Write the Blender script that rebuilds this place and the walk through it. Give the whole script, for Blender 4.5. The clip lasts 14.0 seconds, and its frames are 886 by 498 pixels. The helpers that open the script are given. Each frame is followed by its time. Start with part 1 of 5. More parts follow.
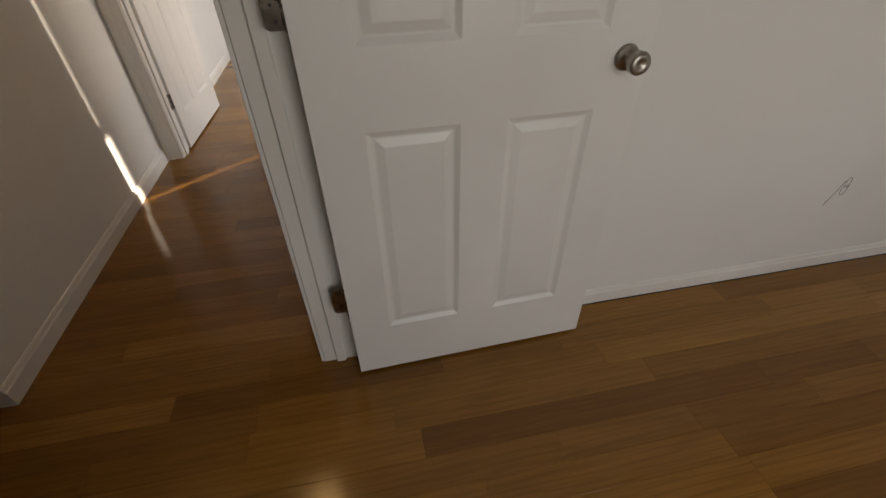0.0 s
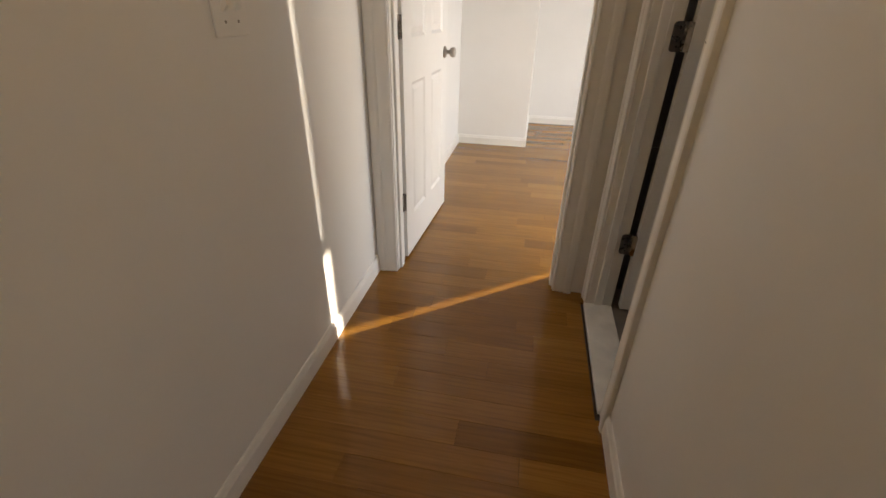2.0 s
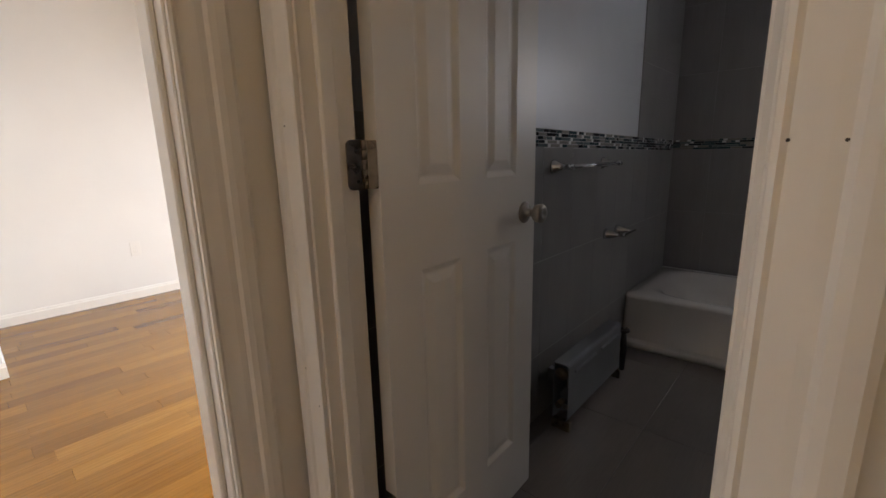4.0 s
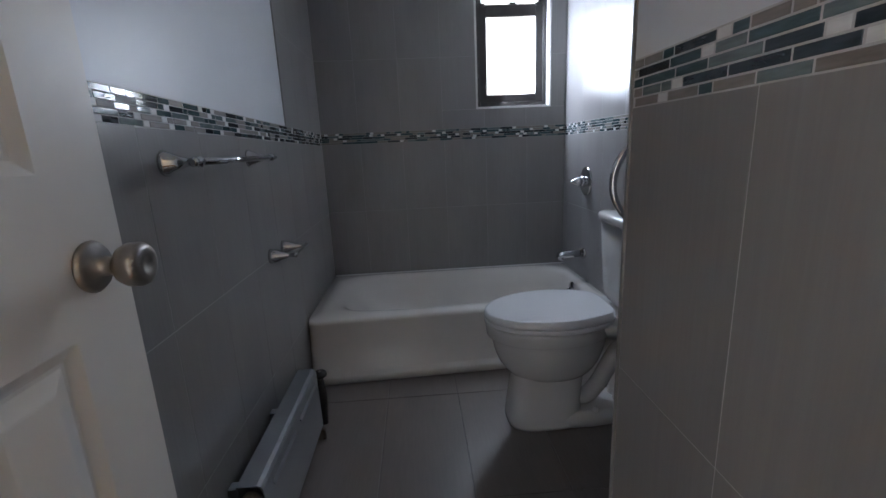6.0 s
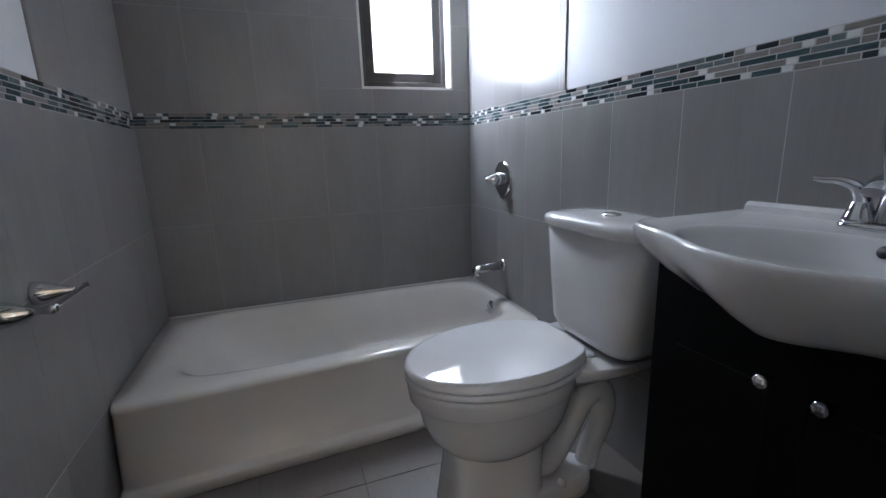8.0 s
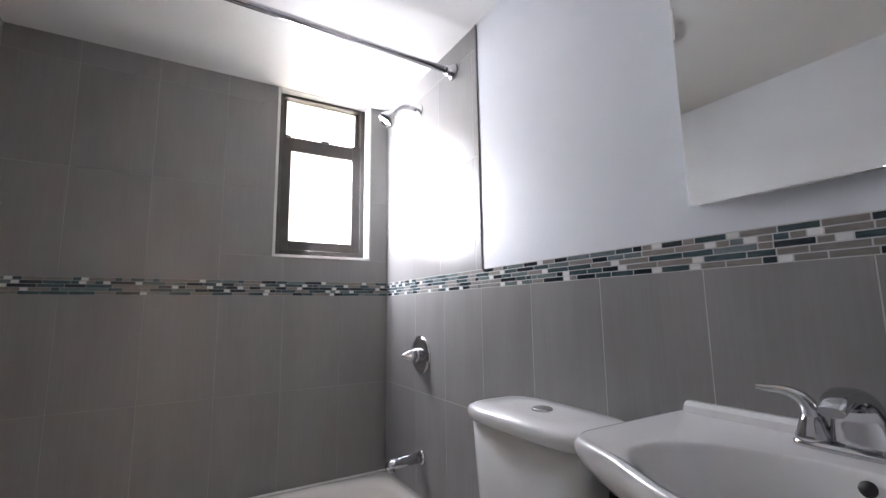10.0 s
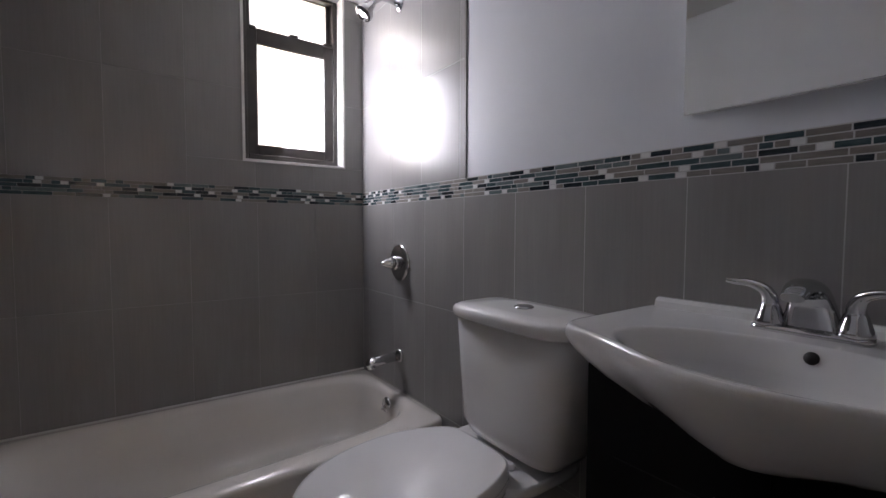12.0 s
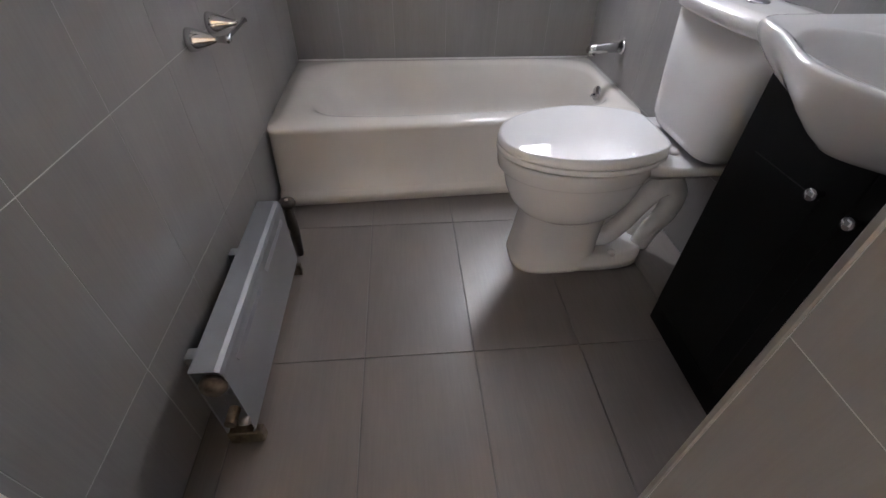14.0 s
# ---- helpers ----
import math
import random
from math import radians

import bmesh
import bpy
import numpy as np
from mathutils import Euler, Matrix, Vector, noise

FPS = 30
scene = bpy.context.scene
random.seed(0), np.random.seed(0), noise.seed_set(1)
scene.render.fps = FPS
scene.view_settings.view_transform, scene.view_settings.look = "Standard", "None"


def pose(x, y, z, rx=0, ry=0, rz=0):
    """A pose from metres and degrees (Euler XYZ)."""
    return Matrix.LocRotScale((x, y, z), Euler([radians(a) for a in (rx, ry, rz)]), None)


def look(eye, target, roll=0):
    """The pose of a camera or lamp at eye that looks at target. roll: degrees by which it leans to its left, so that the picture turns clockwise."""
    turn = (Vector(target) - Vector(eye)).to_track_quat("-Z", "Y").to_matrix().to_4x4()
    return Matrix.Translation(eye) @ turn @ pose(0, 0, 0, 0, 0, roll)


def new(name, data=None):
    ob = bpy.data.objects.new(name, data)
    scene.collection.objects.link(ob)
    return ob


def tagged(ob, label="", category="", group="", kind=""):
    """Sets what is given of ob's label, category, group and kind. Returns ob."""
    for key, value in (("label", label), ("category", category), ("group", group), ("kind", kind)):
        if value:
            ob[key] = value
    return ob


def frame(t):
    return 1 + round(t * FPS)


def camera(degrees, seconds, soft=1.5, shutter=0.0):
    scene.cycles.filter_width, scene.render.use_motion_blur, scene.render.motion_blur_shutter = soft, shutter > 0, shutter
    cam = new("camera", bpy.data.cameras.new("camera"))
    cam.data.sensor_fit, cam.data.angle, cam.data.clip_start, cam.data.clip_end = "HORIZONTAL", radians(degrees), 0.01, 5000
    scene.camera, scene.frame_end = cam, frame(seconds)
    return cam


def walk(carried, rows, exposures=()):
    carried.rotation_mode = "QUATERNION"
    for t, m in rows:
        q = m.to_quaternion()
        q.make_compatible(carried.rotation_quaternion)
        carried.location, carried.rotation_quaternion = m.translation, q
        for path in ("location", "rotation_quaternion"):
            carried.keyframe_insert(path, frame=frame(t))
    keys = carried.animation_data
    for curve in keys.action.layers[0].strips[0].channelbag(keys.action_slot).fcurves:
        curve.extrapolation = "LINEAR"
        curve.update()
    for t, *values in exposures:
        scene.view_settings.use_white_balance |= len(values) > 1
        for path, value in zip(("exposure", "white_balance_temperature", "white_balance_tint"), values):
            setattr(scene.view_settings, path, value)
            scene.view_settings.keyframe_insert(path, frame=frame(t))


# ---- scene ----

# ================= camera and walk =================
cam = camera(91.3, 14.0, soft=1.5)
PATH = [
    (0, (0.248, -2.747, 1.29), (0.552, -1.217, 0.04), -0.9),
    (0.5, (0.099, -2.494, 1.256), (-0.111, -0.977, -0.03), 1.5),
    (1, (-0.046, -2.199, 1.217), (-0.52, -0.697, -0.014), 1.0),
    (1.5, (-0.163, -1.925, 1.206), (-0.661, -0.355, 0.071), 0.8),
    (2, (-0.319, -1.659, 1.183), (-0.649, 0.055, 0.206), 1.1),
    (2.5, (-0.442, -1.37, 1.148), (-0.403, 0.472, 0.37), 0.9),
    (3, (-0.458, -1.063, 1.141), (0.05, 0.782, 0.562), 0.2),
    (3.5, (-0.438, -0.811, 1.141), (0.591, 0.846, 0.701), -0.5),
    (4, (-0.38, -0.609, 1.125), (1.081, 0.689, 0.698), -1.4),
    (4.2, (-0.341, -0.545, 1.118), (1.237, 0.608, 0.694), -1.5),
    (6.3, (0.307, -0.325, 1.053), (2.24, -0.565, 0.598), -2.5),
    (6.5, (0.381, -0.315, 1.037), (2.304, -0.627, 0.585), -2.4),
    (7, (0.565, -0.318, 1.003), (2.458, -0.777, 0.552), -2.0),
    (7.2, (0.62, -0.317, 0.986), (2.504, -0.822, 0.544), -2.0),
    (9.3, (0.891, -0.386, 0.99), (2.625, -1.345, 0.726), -1.0),
    (9.5, (0.901, -0.395, 1.006), (2.636, -1.38, 0.869), -0.9),
    (10, (0.899, -0.409, 1.046), (2.603, -1.418, 1.323), -0.8),
    (10.5, (0.912, -0.407, 1.084), (2.539, -1.445, 1.607), -0.4),
    (11, (0.927, -0.394, 1.077), (2.509, -1.512, 1.575), -0.2),
    (11.5, (0.926, -0.367, 1.044), (2.53, -1.525, 1.34), 0.0),
    (12, (0.929, -0.339, 1.012), (2.552, -1.503, 0.912), 0.2),
    (12.5, (0.93, -0.323, 0.987), (2.538, -1.425, 0.538), 0.1),
    (13, (0.908, -0.272, 0.987), (2.563, -1.045, 0.173), -1.0),
    (13.5, (0.833, -0.281, 0.979), (2.493, -0.642, -0.076), -0.4),
    (14, (0.612, -0.306, 1.036), (2.105, -0.453, -0.287), 1.1),
]
EXPOSURES = [(0.0, 1.24, 6500, 11), (0.5, 1.36, 6500, 11), (1.0, 1.59, 6500, 10), (1.5, 1.79, 6500, 10), (2.0, 1.82, 6400, 10), (2.5, 1.98, 6000, 10), (3.0, 1.98, 5650, 9), (3.5, 1.98, 5900, 11), (4.2, 2.02, 6300, 13),
             (6.3, 3.08, 5300, 8), (7.2, 3.24, 5300, 8), (9.3, 3.85, 6000, 10), (10.0, 3.87, 6100, 13), (10.5, 3.46, 6200, 14), (11.0, 3.16, 6200, 14), (12.0, 2.82, 6200, 17), (12.5, 2.81, 6200, 17), (13.0, 3.20, 6200, 18), (13.5, 3.62, 6200, 18), (14.0, 4.19, 6100, 13)]
walk(cam, [(t, look(eye, target, roll)) for t, eye, target, roll in PATH], EXPOSURES)

# ================= world, sun, large lights =================
SUN_AZ = math.atan2(0.615, 0.788)      # compass of the low sun, seen from above, from +x towards +y
SUN_EL = radians(14.0)
world = bpy.data.worlds.new("sky")
scene.world = world
world.use_nodes = True
wn = world.node_tree.nodes
sky = wn.new("ShaderNodeTexSky")
sky.sky_type = "NISHITA"
sky.sun_disc = False
sky.sun_elevation = SUN_EL
sky.sun_rotation = math.pi / 2 - SUN_AZ
world.node_tree.links.new(sky.outputs[0], wn["Background"].inputs[0])
wn["Background"].inputs[1].default_value = 0.072
sun = new("sun", bpy.data.lights.new("sun", "SUN"))
sun.data.energy, sun.data.angle, sun.data.color = 5.0, radians(0.6), (1.0, 0.86, 0.66)
sun_way = Vector((math.cos(SUN_AZ) * math.cos(SUN_EL), math.sin(SUN_AZ) * math.cos(SUN_EL), math.sin(SUN_EL)))
sun.matrix_world = look(Vector((6, 6, 4)), Vector((6, 6, 4)) - sun_way)


def window_light(name, x, y, z, w, h, toward, power, color, spread=180.0):
    """The sky's light in a window's opening."""
    lamp = bpy.data.lights.new(name, "AREA")
    lamp.shape, lamp.size, lamp.size_y, lamp.energy, lamp.color = "RECTANGLE", w, h, power, color
    lamp.spread = radians(spread)
    ob = new(name, lamp)
    ob.matrix_world = look((x, y, z), toward)
    return ob


window_light("far_room_window_light", 2.19, 1.55, 1.3, 1.12, 1.5, (1.3, 1.55, 0.0), 22.0, (0.93, 0.965, 1.0))
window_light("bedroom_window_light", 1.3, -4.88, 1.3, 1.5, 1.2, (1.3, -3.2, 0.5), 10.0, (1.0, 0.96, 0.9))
window_light("bathroom_lower_pane_light", 2.972, -0.954, 1.585, 0.30, 0.44, (0.972, -2.5, 1.15), 1.72, (0.96, 0.955, 1.0))
window_light("bathroom_upper_pane_light", 2.990, -0.954, 1.965, 0.30, 0.13, (0.972, -2.5, 1.2), 0.12, (0.96, 0.955, 1.0))



# ================= materials =================
def nodes_of(name, rough=0.5, metal=0.0, color=(0.8, 0.8, 0.8), spec=0.5):
    m = bpy.data.materials.new(name)
    m.use_nodes = True
    t = m.node_tree
    p = t.nodes["Principled BSDF"]
    p.inputs["Base Color"].default_value = (*color, 1)
    p.inputs["Roughness"].default_value = rough
    p.inputs["Metallic"].default_value = metal
    p.inputs["Specular IOR Level"].default_value = spec
    return m, t, p


def add(t, kind, **values):
    n = t.nodes.new(kind)
    for key, v in values.items():
        n.inputs[key.replace("_", " ")].default_value = v
    return n


def coords(t, scale=(1, 1, 1), shift=True):
    tc = t.nodes.new("ShaderNodeTexCoord")
    mp = t.nodes.new("ShaderNodeMapping")
    mp.inputs["Scale"].default_value = scale
    t.links.new(tc.outputs["Object"], mp.inputs["Vector"])
    if shift:
        info = t.nodes.new("ShaderNodeObjectInfo")
        sc = t.nodes.new("ShaderNodeMath")
        sc.operation = "MULTIPLY"
        sc.inputs[1].default_value = 37.0
        t.links.new(info.outputs["Random"], sc.inputs[0])
        t.links.new(sc.outputs[0], mp.inputs["Location"])
    return mp.outputs["Vector"]


def noise_of(t, vec, scale, detail=4.0, rough=0.55):
    n = add(t, "ShaderNodeTexNoise", Scale=scale, Detail=detail, Roughness=rough)
    t.links.new(vec, n.inputs["Vector"])
    return n.outputs["Fac"]


def ramp(t, fac, stops):
    r = t.nodes.new("ShaderNodeValToRGB")
    e = r.color_ramp.elements
    while len(e) < len(stops):
        e.new(0.5)
    for el, (pos, col) in zip(e, stops):
        el.position, el.color = pos, (*col, 1)
    t.links.new(fac, r.inputs[0])
    return r.outputs[0]


def bump(t, p, height, strength, distance):
    b = add(t, "ShaderNodeBump", Strength=strength, Distance=distance)
    t.links.new(height, b.inputs["Height"])
    t.links.new(b.outputs[0], p.inputs["Normal"])


def surface(name, dark, light, rough, scale=6.0, grain=120.0, bumpy=0.05, dist=0.002, metal=0.0, stretch=(1, 1, 1), rough_var=0.08, spec=0.5):
    """A surface with cloudy variation, fine relief and uneven gloss."""
    m, t, p = nodes_of(name, rough, metal, light, spec)
    v = coords(t, stretch)
    big = noise_of(t, v, scale)
    fine = noise_of(t, v, grain, 3.0)
    t.links.new(ramp(t, big, [(0.3, dark), (0.7, light)]), p.inputs["Base Color"])
    mr = add(t, "ShaderNodeMapRange")
    mr.inputs["To Min"].default_value, mr.inputs["To Max"].default_value = max(0.02, rough - rough_var), min(1, rough + rough_var)
    t.links.new(big, mr.inputs["Value"])
    t.links.new(mr.outputs[0], p.inputs["Roughness"])
    if bumpy:
        bump(t, p, fine, bumpy, dist)
    return m


WALL_PAINT = surface("white_wall_paint", (0.75, 0.735, 0.71), (0.80, 0.785, 0.76), 0.55, 1.3, 160, 0.12, 0.001)
CEIL_PAINT = surface("ceiling_paint", (0.74, 0.73, 0.71), (0.80, 0.79, 0.77), 0.6, 1.1, 140, 0.1, 0.001)
BATH_PAINT = surface("bathroom_gloss_paint", (0.70, 0.72, 0.76), (0.76, 0.78, 0.82), 0.36, 2.2, 70, 0.12, 0.001, rough_var=0.06)
TRIM_PAINT = surface("trim_enamel", (0.76, 0.735, 0.695), (0.83, 0.81, 0.775), 0.36, 3.0, 60, 0.10, 0.0015, rough_var=0.06)
DOOR_PAINT = surface("door_enamel", (0.74, 0.725, 0.70), (0.80, 0.785, 0.76), 0.37, 2.5, 90, 0.08, 0.001, rough_var=0.07)
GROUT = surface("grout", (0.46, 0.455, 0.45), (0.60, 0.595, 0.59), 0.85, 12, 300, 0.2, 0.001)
# same grout, with the window wall's shade put into its colour
SHADED_GROUT = surface("shaded_grout", (0.31, 0.302, 0.295), (0.40, 0.392, 0.385), 0.85, 12, 300, 0.2, 0.001)
DARK_GROUT = surface("floor_grout", (0.12, 0.11, 0.105), (0.19, 0.18, 0.17), 0.85, 12, 300, 0.2, 0.001)
MARBLE = surface("marble_sill", (0.62, 0.61, 0.60), (0.78, 0.77, 0.75), 0.18, 9, 40, 0.02, 0.001, rough_var=0.05)
CHROME = surface("chrome", (0.56, 0.56, 0.57), (0.64, 0.64, 0.65), 0.06, 8, 60, 0.0, 0.001, 1.0, rough_var=0.03)
NICKEL = surface("satin_nickel", (0.30, 0.275, 0.245), (0.44, 0.405, 0.365), 0.36, 30, 200, 0.05, 0.0005, 1.0, rough_var=0.06)
DARK_FRAME = surface("bronze_aluminium", (0.020, 0.017, 0.015), (0.040, 0.034, 0.030), 0.42, 14, 200, 0.05, 0.0005, 0.0)
DARK_VOID = surface("subfloor", (0.05, 0.04, 0.03), (0.08, 0.06, 0.05), 0.9, 6, 60, 0.0)


def wood_floor():
    m, t, p = nodes_of("oak_floor", 0.3, spec=0.42)
    v = coords(t, (1.0, 9.0, 9.0))
    info = t.nodes.new("ShaderNodeObjectInfo")
    isl = t.nodes.new("ShaderNodeNewGeometry")
    mix0 = t.nodes.new("ShaderNodeMath")
    mix0.operation = "ADD"
    t.links.new(info.outputs["Random"], mix0.inputs[0])
    t.links.new(isl.outputs["Random Per Island"], mix0.inputs[1])
    fr = t.nodes.new("ShaderNodeMath")
    fr.operation = "FRACT"
    t.links.new(mix0.outputs[0], fr.inputs[0])
    base = ramp(t, fr.outputs[0], [(0.0, (0.178, 0.078, 0.011)), (0.2, (0.232, 0.107, 0.016)), (0.8, (0.282, 0.137, 0.022)), (1.0, (0.325, 0.165, 0.029))])
    warp = add(t, "ShaderNodeTexNoise", Scale=2.2, Detail=5.0, Roughness=0.6, Distortion=0.8)
    t.links.new(v, warp.inputs["Vector"])
    wave = add(t, "ShaderNodeTexWave", Scale=1.6, Distortion=7.0, Detail=3.0, Detail_Scale=1.2)
    wave.bands_direction = "Y"
    t.links.new(v, wave.inputs["Vector"])
    fibre = add(t, "ShaderNodeTexNoise", Scale=45.0, Detail=3.0)
    v2 = coords(t, (0.12, 3.0, 3.0))
    t.links.new(v2, fibre.inputs["Vector"])
    g1 = ramp(t, warp.outputs["Fac"], [(0.32, (0.88, 0.85, 0.80)), (0.62, (1.05, 1.05, 1.05))])
    g2 = ramp(t, wave.outputs["Fac"], [(0.0, (0.90, 0.87, 0.83)), (0.35, (1, 1, 1))])
    g3 = ramp(t, fibre.outputs["Fac"], [(0.35, (0.91, 0.88, 0.84)), (0.6, (1.04, 1.04, 1.04))])
    col = base
    for g in (g1, g2, g3):
        mx = t.nodes.new("ShaderNodeMix")
        mx.data_type, mx.blend_type = "RGBA", "MULTIPLY"
        mx.inputs[0].default_value = 1.0
        t.links.new(col, mx.inputs[6])
        t.links.new(g, mx.inputs[7])
        col = mx.outputs[2]
    t.links.new(col, p.inputs["Base Color"])
    mr = add(t, "ShaderNodeMapRange")
    mr.inputs["To Min"].default_value, mr.inputs["To Max"].default_value = 0.10, 0.22
    t.links.new(warp.outputs["Fac"], mr.inputs["Value"])
    t.links.new(mr.outputs[0], p.inputs["Roughness"])
    bump(t, p, fibre.outputs["Fac"], 0.07, 0.001)
    return m


def tile_mat(name, dark, light, rough, vertical=True):
    """Glazed porcelain with a fine brushed grain along the tile."""
    m, t, p = nodes_of(name, rough)
    v = coords(t, (1.0, 1.0, 0.035) if vertical else (0.06, 1.0, 1.0))
    line = noise_of(t, v, 160.0, 4.0, 0.6)
    cloud = noise_of(t, coords(t, (1, 1, 0.3) if vertical else (0.4, 1, 1)), 7.0, 3.0)
    c1 = ramp(t, line, [(0.34, dark), (0.68, light)])
    c2 = ramp(t, cloud, [(0.3, (0.9, 0.9, 0.9)), (0.7, (1.05, 1.05, 1.05))])
    info = t.nodes.new("ShaderNodeObjectInfo")
    c3 = ramp(t, info.outputs["Random"], [(0.0, (0.965, 0.965, 0.965)), (1.0, (1.03, 1.03, 1.025))])
    col = c1
    for g in (c2, c3):
        mx = t.nodes.new("ShaderNodeMix")
        mx.data_type, mx.blend_type = "RGBA", "MULTIPLY"
        mx.inputs[0].default_value = 1.0
        t.links.new(col, mx.inputs[6])
        t.links.new(g, mx.inputs[7])
        col = mx.outputs[2]
    t.links.new(col, p.inputs["Base Color"])
    mr = add(t, "ShaderNodeMapRange")
    mr.inputs["To Min"].default_value, mr.inputs["To Max"].default_value = rough - 0.03, rough + 0.04
    t.links.new(cloud, mr.inputs["Value"])
    t.links.new(mr.outputs[0], p.inputs["Roughness"])
    bump(t, p, line, 0.04, 0.0005)
    return m


OAK = wood_floor()
WALL_TILE = tile_mat("grey_wall_tile", (0.252, 0.243, 0.238), (0.274, 0.265, 0.259), 0.30)
FLOOR_TILE = tile_mat("grey_floor_tile", (0.178, 0.156, 0.140), (0.196, 0.172, 0.155), 0.34, False)


def glass_mat(name, rough=0.0, tint=(1, 1, 1)):
    m, t, p = nodes_of(name, rough, 0.0, tint)
    p.inputs["Transmission Weight"].default_value = 1.0
    p.inputs["IOR"].default_value = 1.45
    return m


FROST = glass_mat("frosted_glass", 0.45, (0.62, 0.63, 0.65))
ft = FROST.node_tree
milk, blend = ft.nodes.new("ShaderNodeBsdfTranslucent"), ft.nodes.new("ShaderNodeMixShader")
milk.inputs[0].default_value = (0.58, 0.60, 0.63, 1)
blend.inputs[0].default_value = 0.7
ft.links.new(ft.nodes["Principled BSDF"].outputs[0], blend.inputs[1])
ft.links.new(milk.outputs[0], blend.inputs[2])
ft.links.new(blend.outputs[0], ft.nodes["Material Output"].inputs[0])


def thin_glass(name, tint):
    """A thin, dusty pane: lets light straight through, with a faint gloss."""
    m = bpy.data.materials.new(name)
    m.use_nodes = True
    t = m.node_tree
    out = t.nodes["Material Output"]
    tr, gl, mix, fr = t.nodes.new("ShaderNodeBsdfTransparent"), t.nodes.new("ShaderNodeBsdfGlossy"), t.nodes.new("ShaderNodeMixShader"), t.nodes.new("ShaderNodeFresnel")
    tr.inputs[0].default_value = (*tint, 1)
    gl.inputs["Roughness"].default_value = 0.02
    t.links.new(fr.outputs[0], mix.inputs[0])
    t.links.new(tr.outputs[0], mix.inputs[1])
    t.links.new(gl.outputs[0], mix.inputs[2])
    t.links.new(mix.outputs[0], out.inputs[0])
    return m


CLEAR = thin_glass("dusty_window_glass", (0.9, 0.9, 0.9))


# ================= building helpers =================
def box(x0, x1, y0, y1, z0, z1, bev=0.0, seg=1, bm=None):
    """A box between limits, added to bm or new, with bevelled edges."""
    own = bmesh.new()
    bmesh.ops.create_cube(own, size=1.0)
    for v in own.verts:
        v.co = Vector(((x0 + x1) / 2 + v.co.x * (x1 - x0), (y0 + y1) / 2 + v.co.y * (y1 - y0), (z0 + z1) / 2 + v.co.z * (z1 - z0)))
    if bev:
        bmesh.ops.bevel(own, geom=own.edges[:], offset=bev, segments=seg, profile=0.5, affect="EDGES")
    return join(bm, own)


def join(bm, own):
    if bm is None:
        return own
    tmp = bpy.data.meshes.new("tmp")
    own.to_mesh(tmp)
    own.free()
    bm.from_mesh(tmp)
    bpy.data.meshes.remove(tmp)
    return bm


def prism(points, lo, hi, axis="z", bm=None):
    """A plan outline drawn out along an axis. points: (u, v) in the other two axes, in order."""
    own = bmesh.new()
    put = {"z": lambda u, v, w: (u, v, w), "y": lambda u, v, w: (u, w, v), "x": lambda u, v, w: (w, u, v)}[axis]
    a = [own.verts.new(put(u, v, lo)) for u, v in points]
    b = [own.verts.new(put(u, v, hi)) for u, v in points]
    own.faces.new(a)
    own.faces.new(b)
    n = len(points)
    for i in range(n):
        own.faces.new((a[i], a[(i + 1) % n], b[(i + 1) % n], b[i]))
    bmesh.ops.recalc_face_normals(own, faces=own.faces[:])
    return join(bm, own)


def tube(points, radius, sides=14, bm=None, radii=None, cap=True):
    """A round bar along points."""
    own = bmesh.new()
    pts = [Vector(q) for q in points]
    rings = []
    side = None
    for i, q in enumerate(pts):
        d = (pts[min(i + 1, len(pts) - 1)] - pts[max(i - 1, 0)]).normalized()
        if side is None:
            side = d.cross(Vector((0, 0, 1)) if abs(d.z) < 0.9 else Vector((1, 0, 0))).normalized()
        side = (side - d * side.dot(d)).normalized()
        up = d.cross(side)
        r = radii[i] if radii else radius
        rings.append([own.verts.new(q + r * (math.cos(2 * math.pi * k / sides) * side + math.sin(2 * math.pi * k / sides) * up)) for k in range(sides)])
    for r0, r1 in zip(rings, rings[1:]):
        for k in range(sides):
            own.faces.new((r0[k], r0[(k + 1) % sides], r1[(k + 1) % sides], r1[k]))
    if cap:
        own.faces.new(rings[0])
        own.faces.new(rings[-1])
    bmesh.ops.recalc_face_normals(own, faces=own.faces[:])
    for f in own.faces:
        f.smooth = len(f.verts) == 4
    return join(bm, own)


def eased(points, radii, steps=5):
    """A smooth run of points and radii through the given ones."""
    rows = [(*q, r) for q, r in zip(points, radii)]
    ext = [rows[0]] + rows + [rows[-1]]
    out = []
    for i in range(1, len(ext) - 2):
        p0, p1, p2, p3 = ext[i - 1:i + 3]
        for k in range(steps):
            u = k / steps
            out.append(tuple(0.5 * (2 * b + (c - a) * u + (2 * a - 5 * b + 4 * c - e) * u * u + (3 * b - a - 3 * c + e) * u ** 3) for a, b, c, e in zip(p0, p1, p2, p3)))
    out.append(rows[-1])
    return [q[:3] for q in out], [q[3] for q in out]


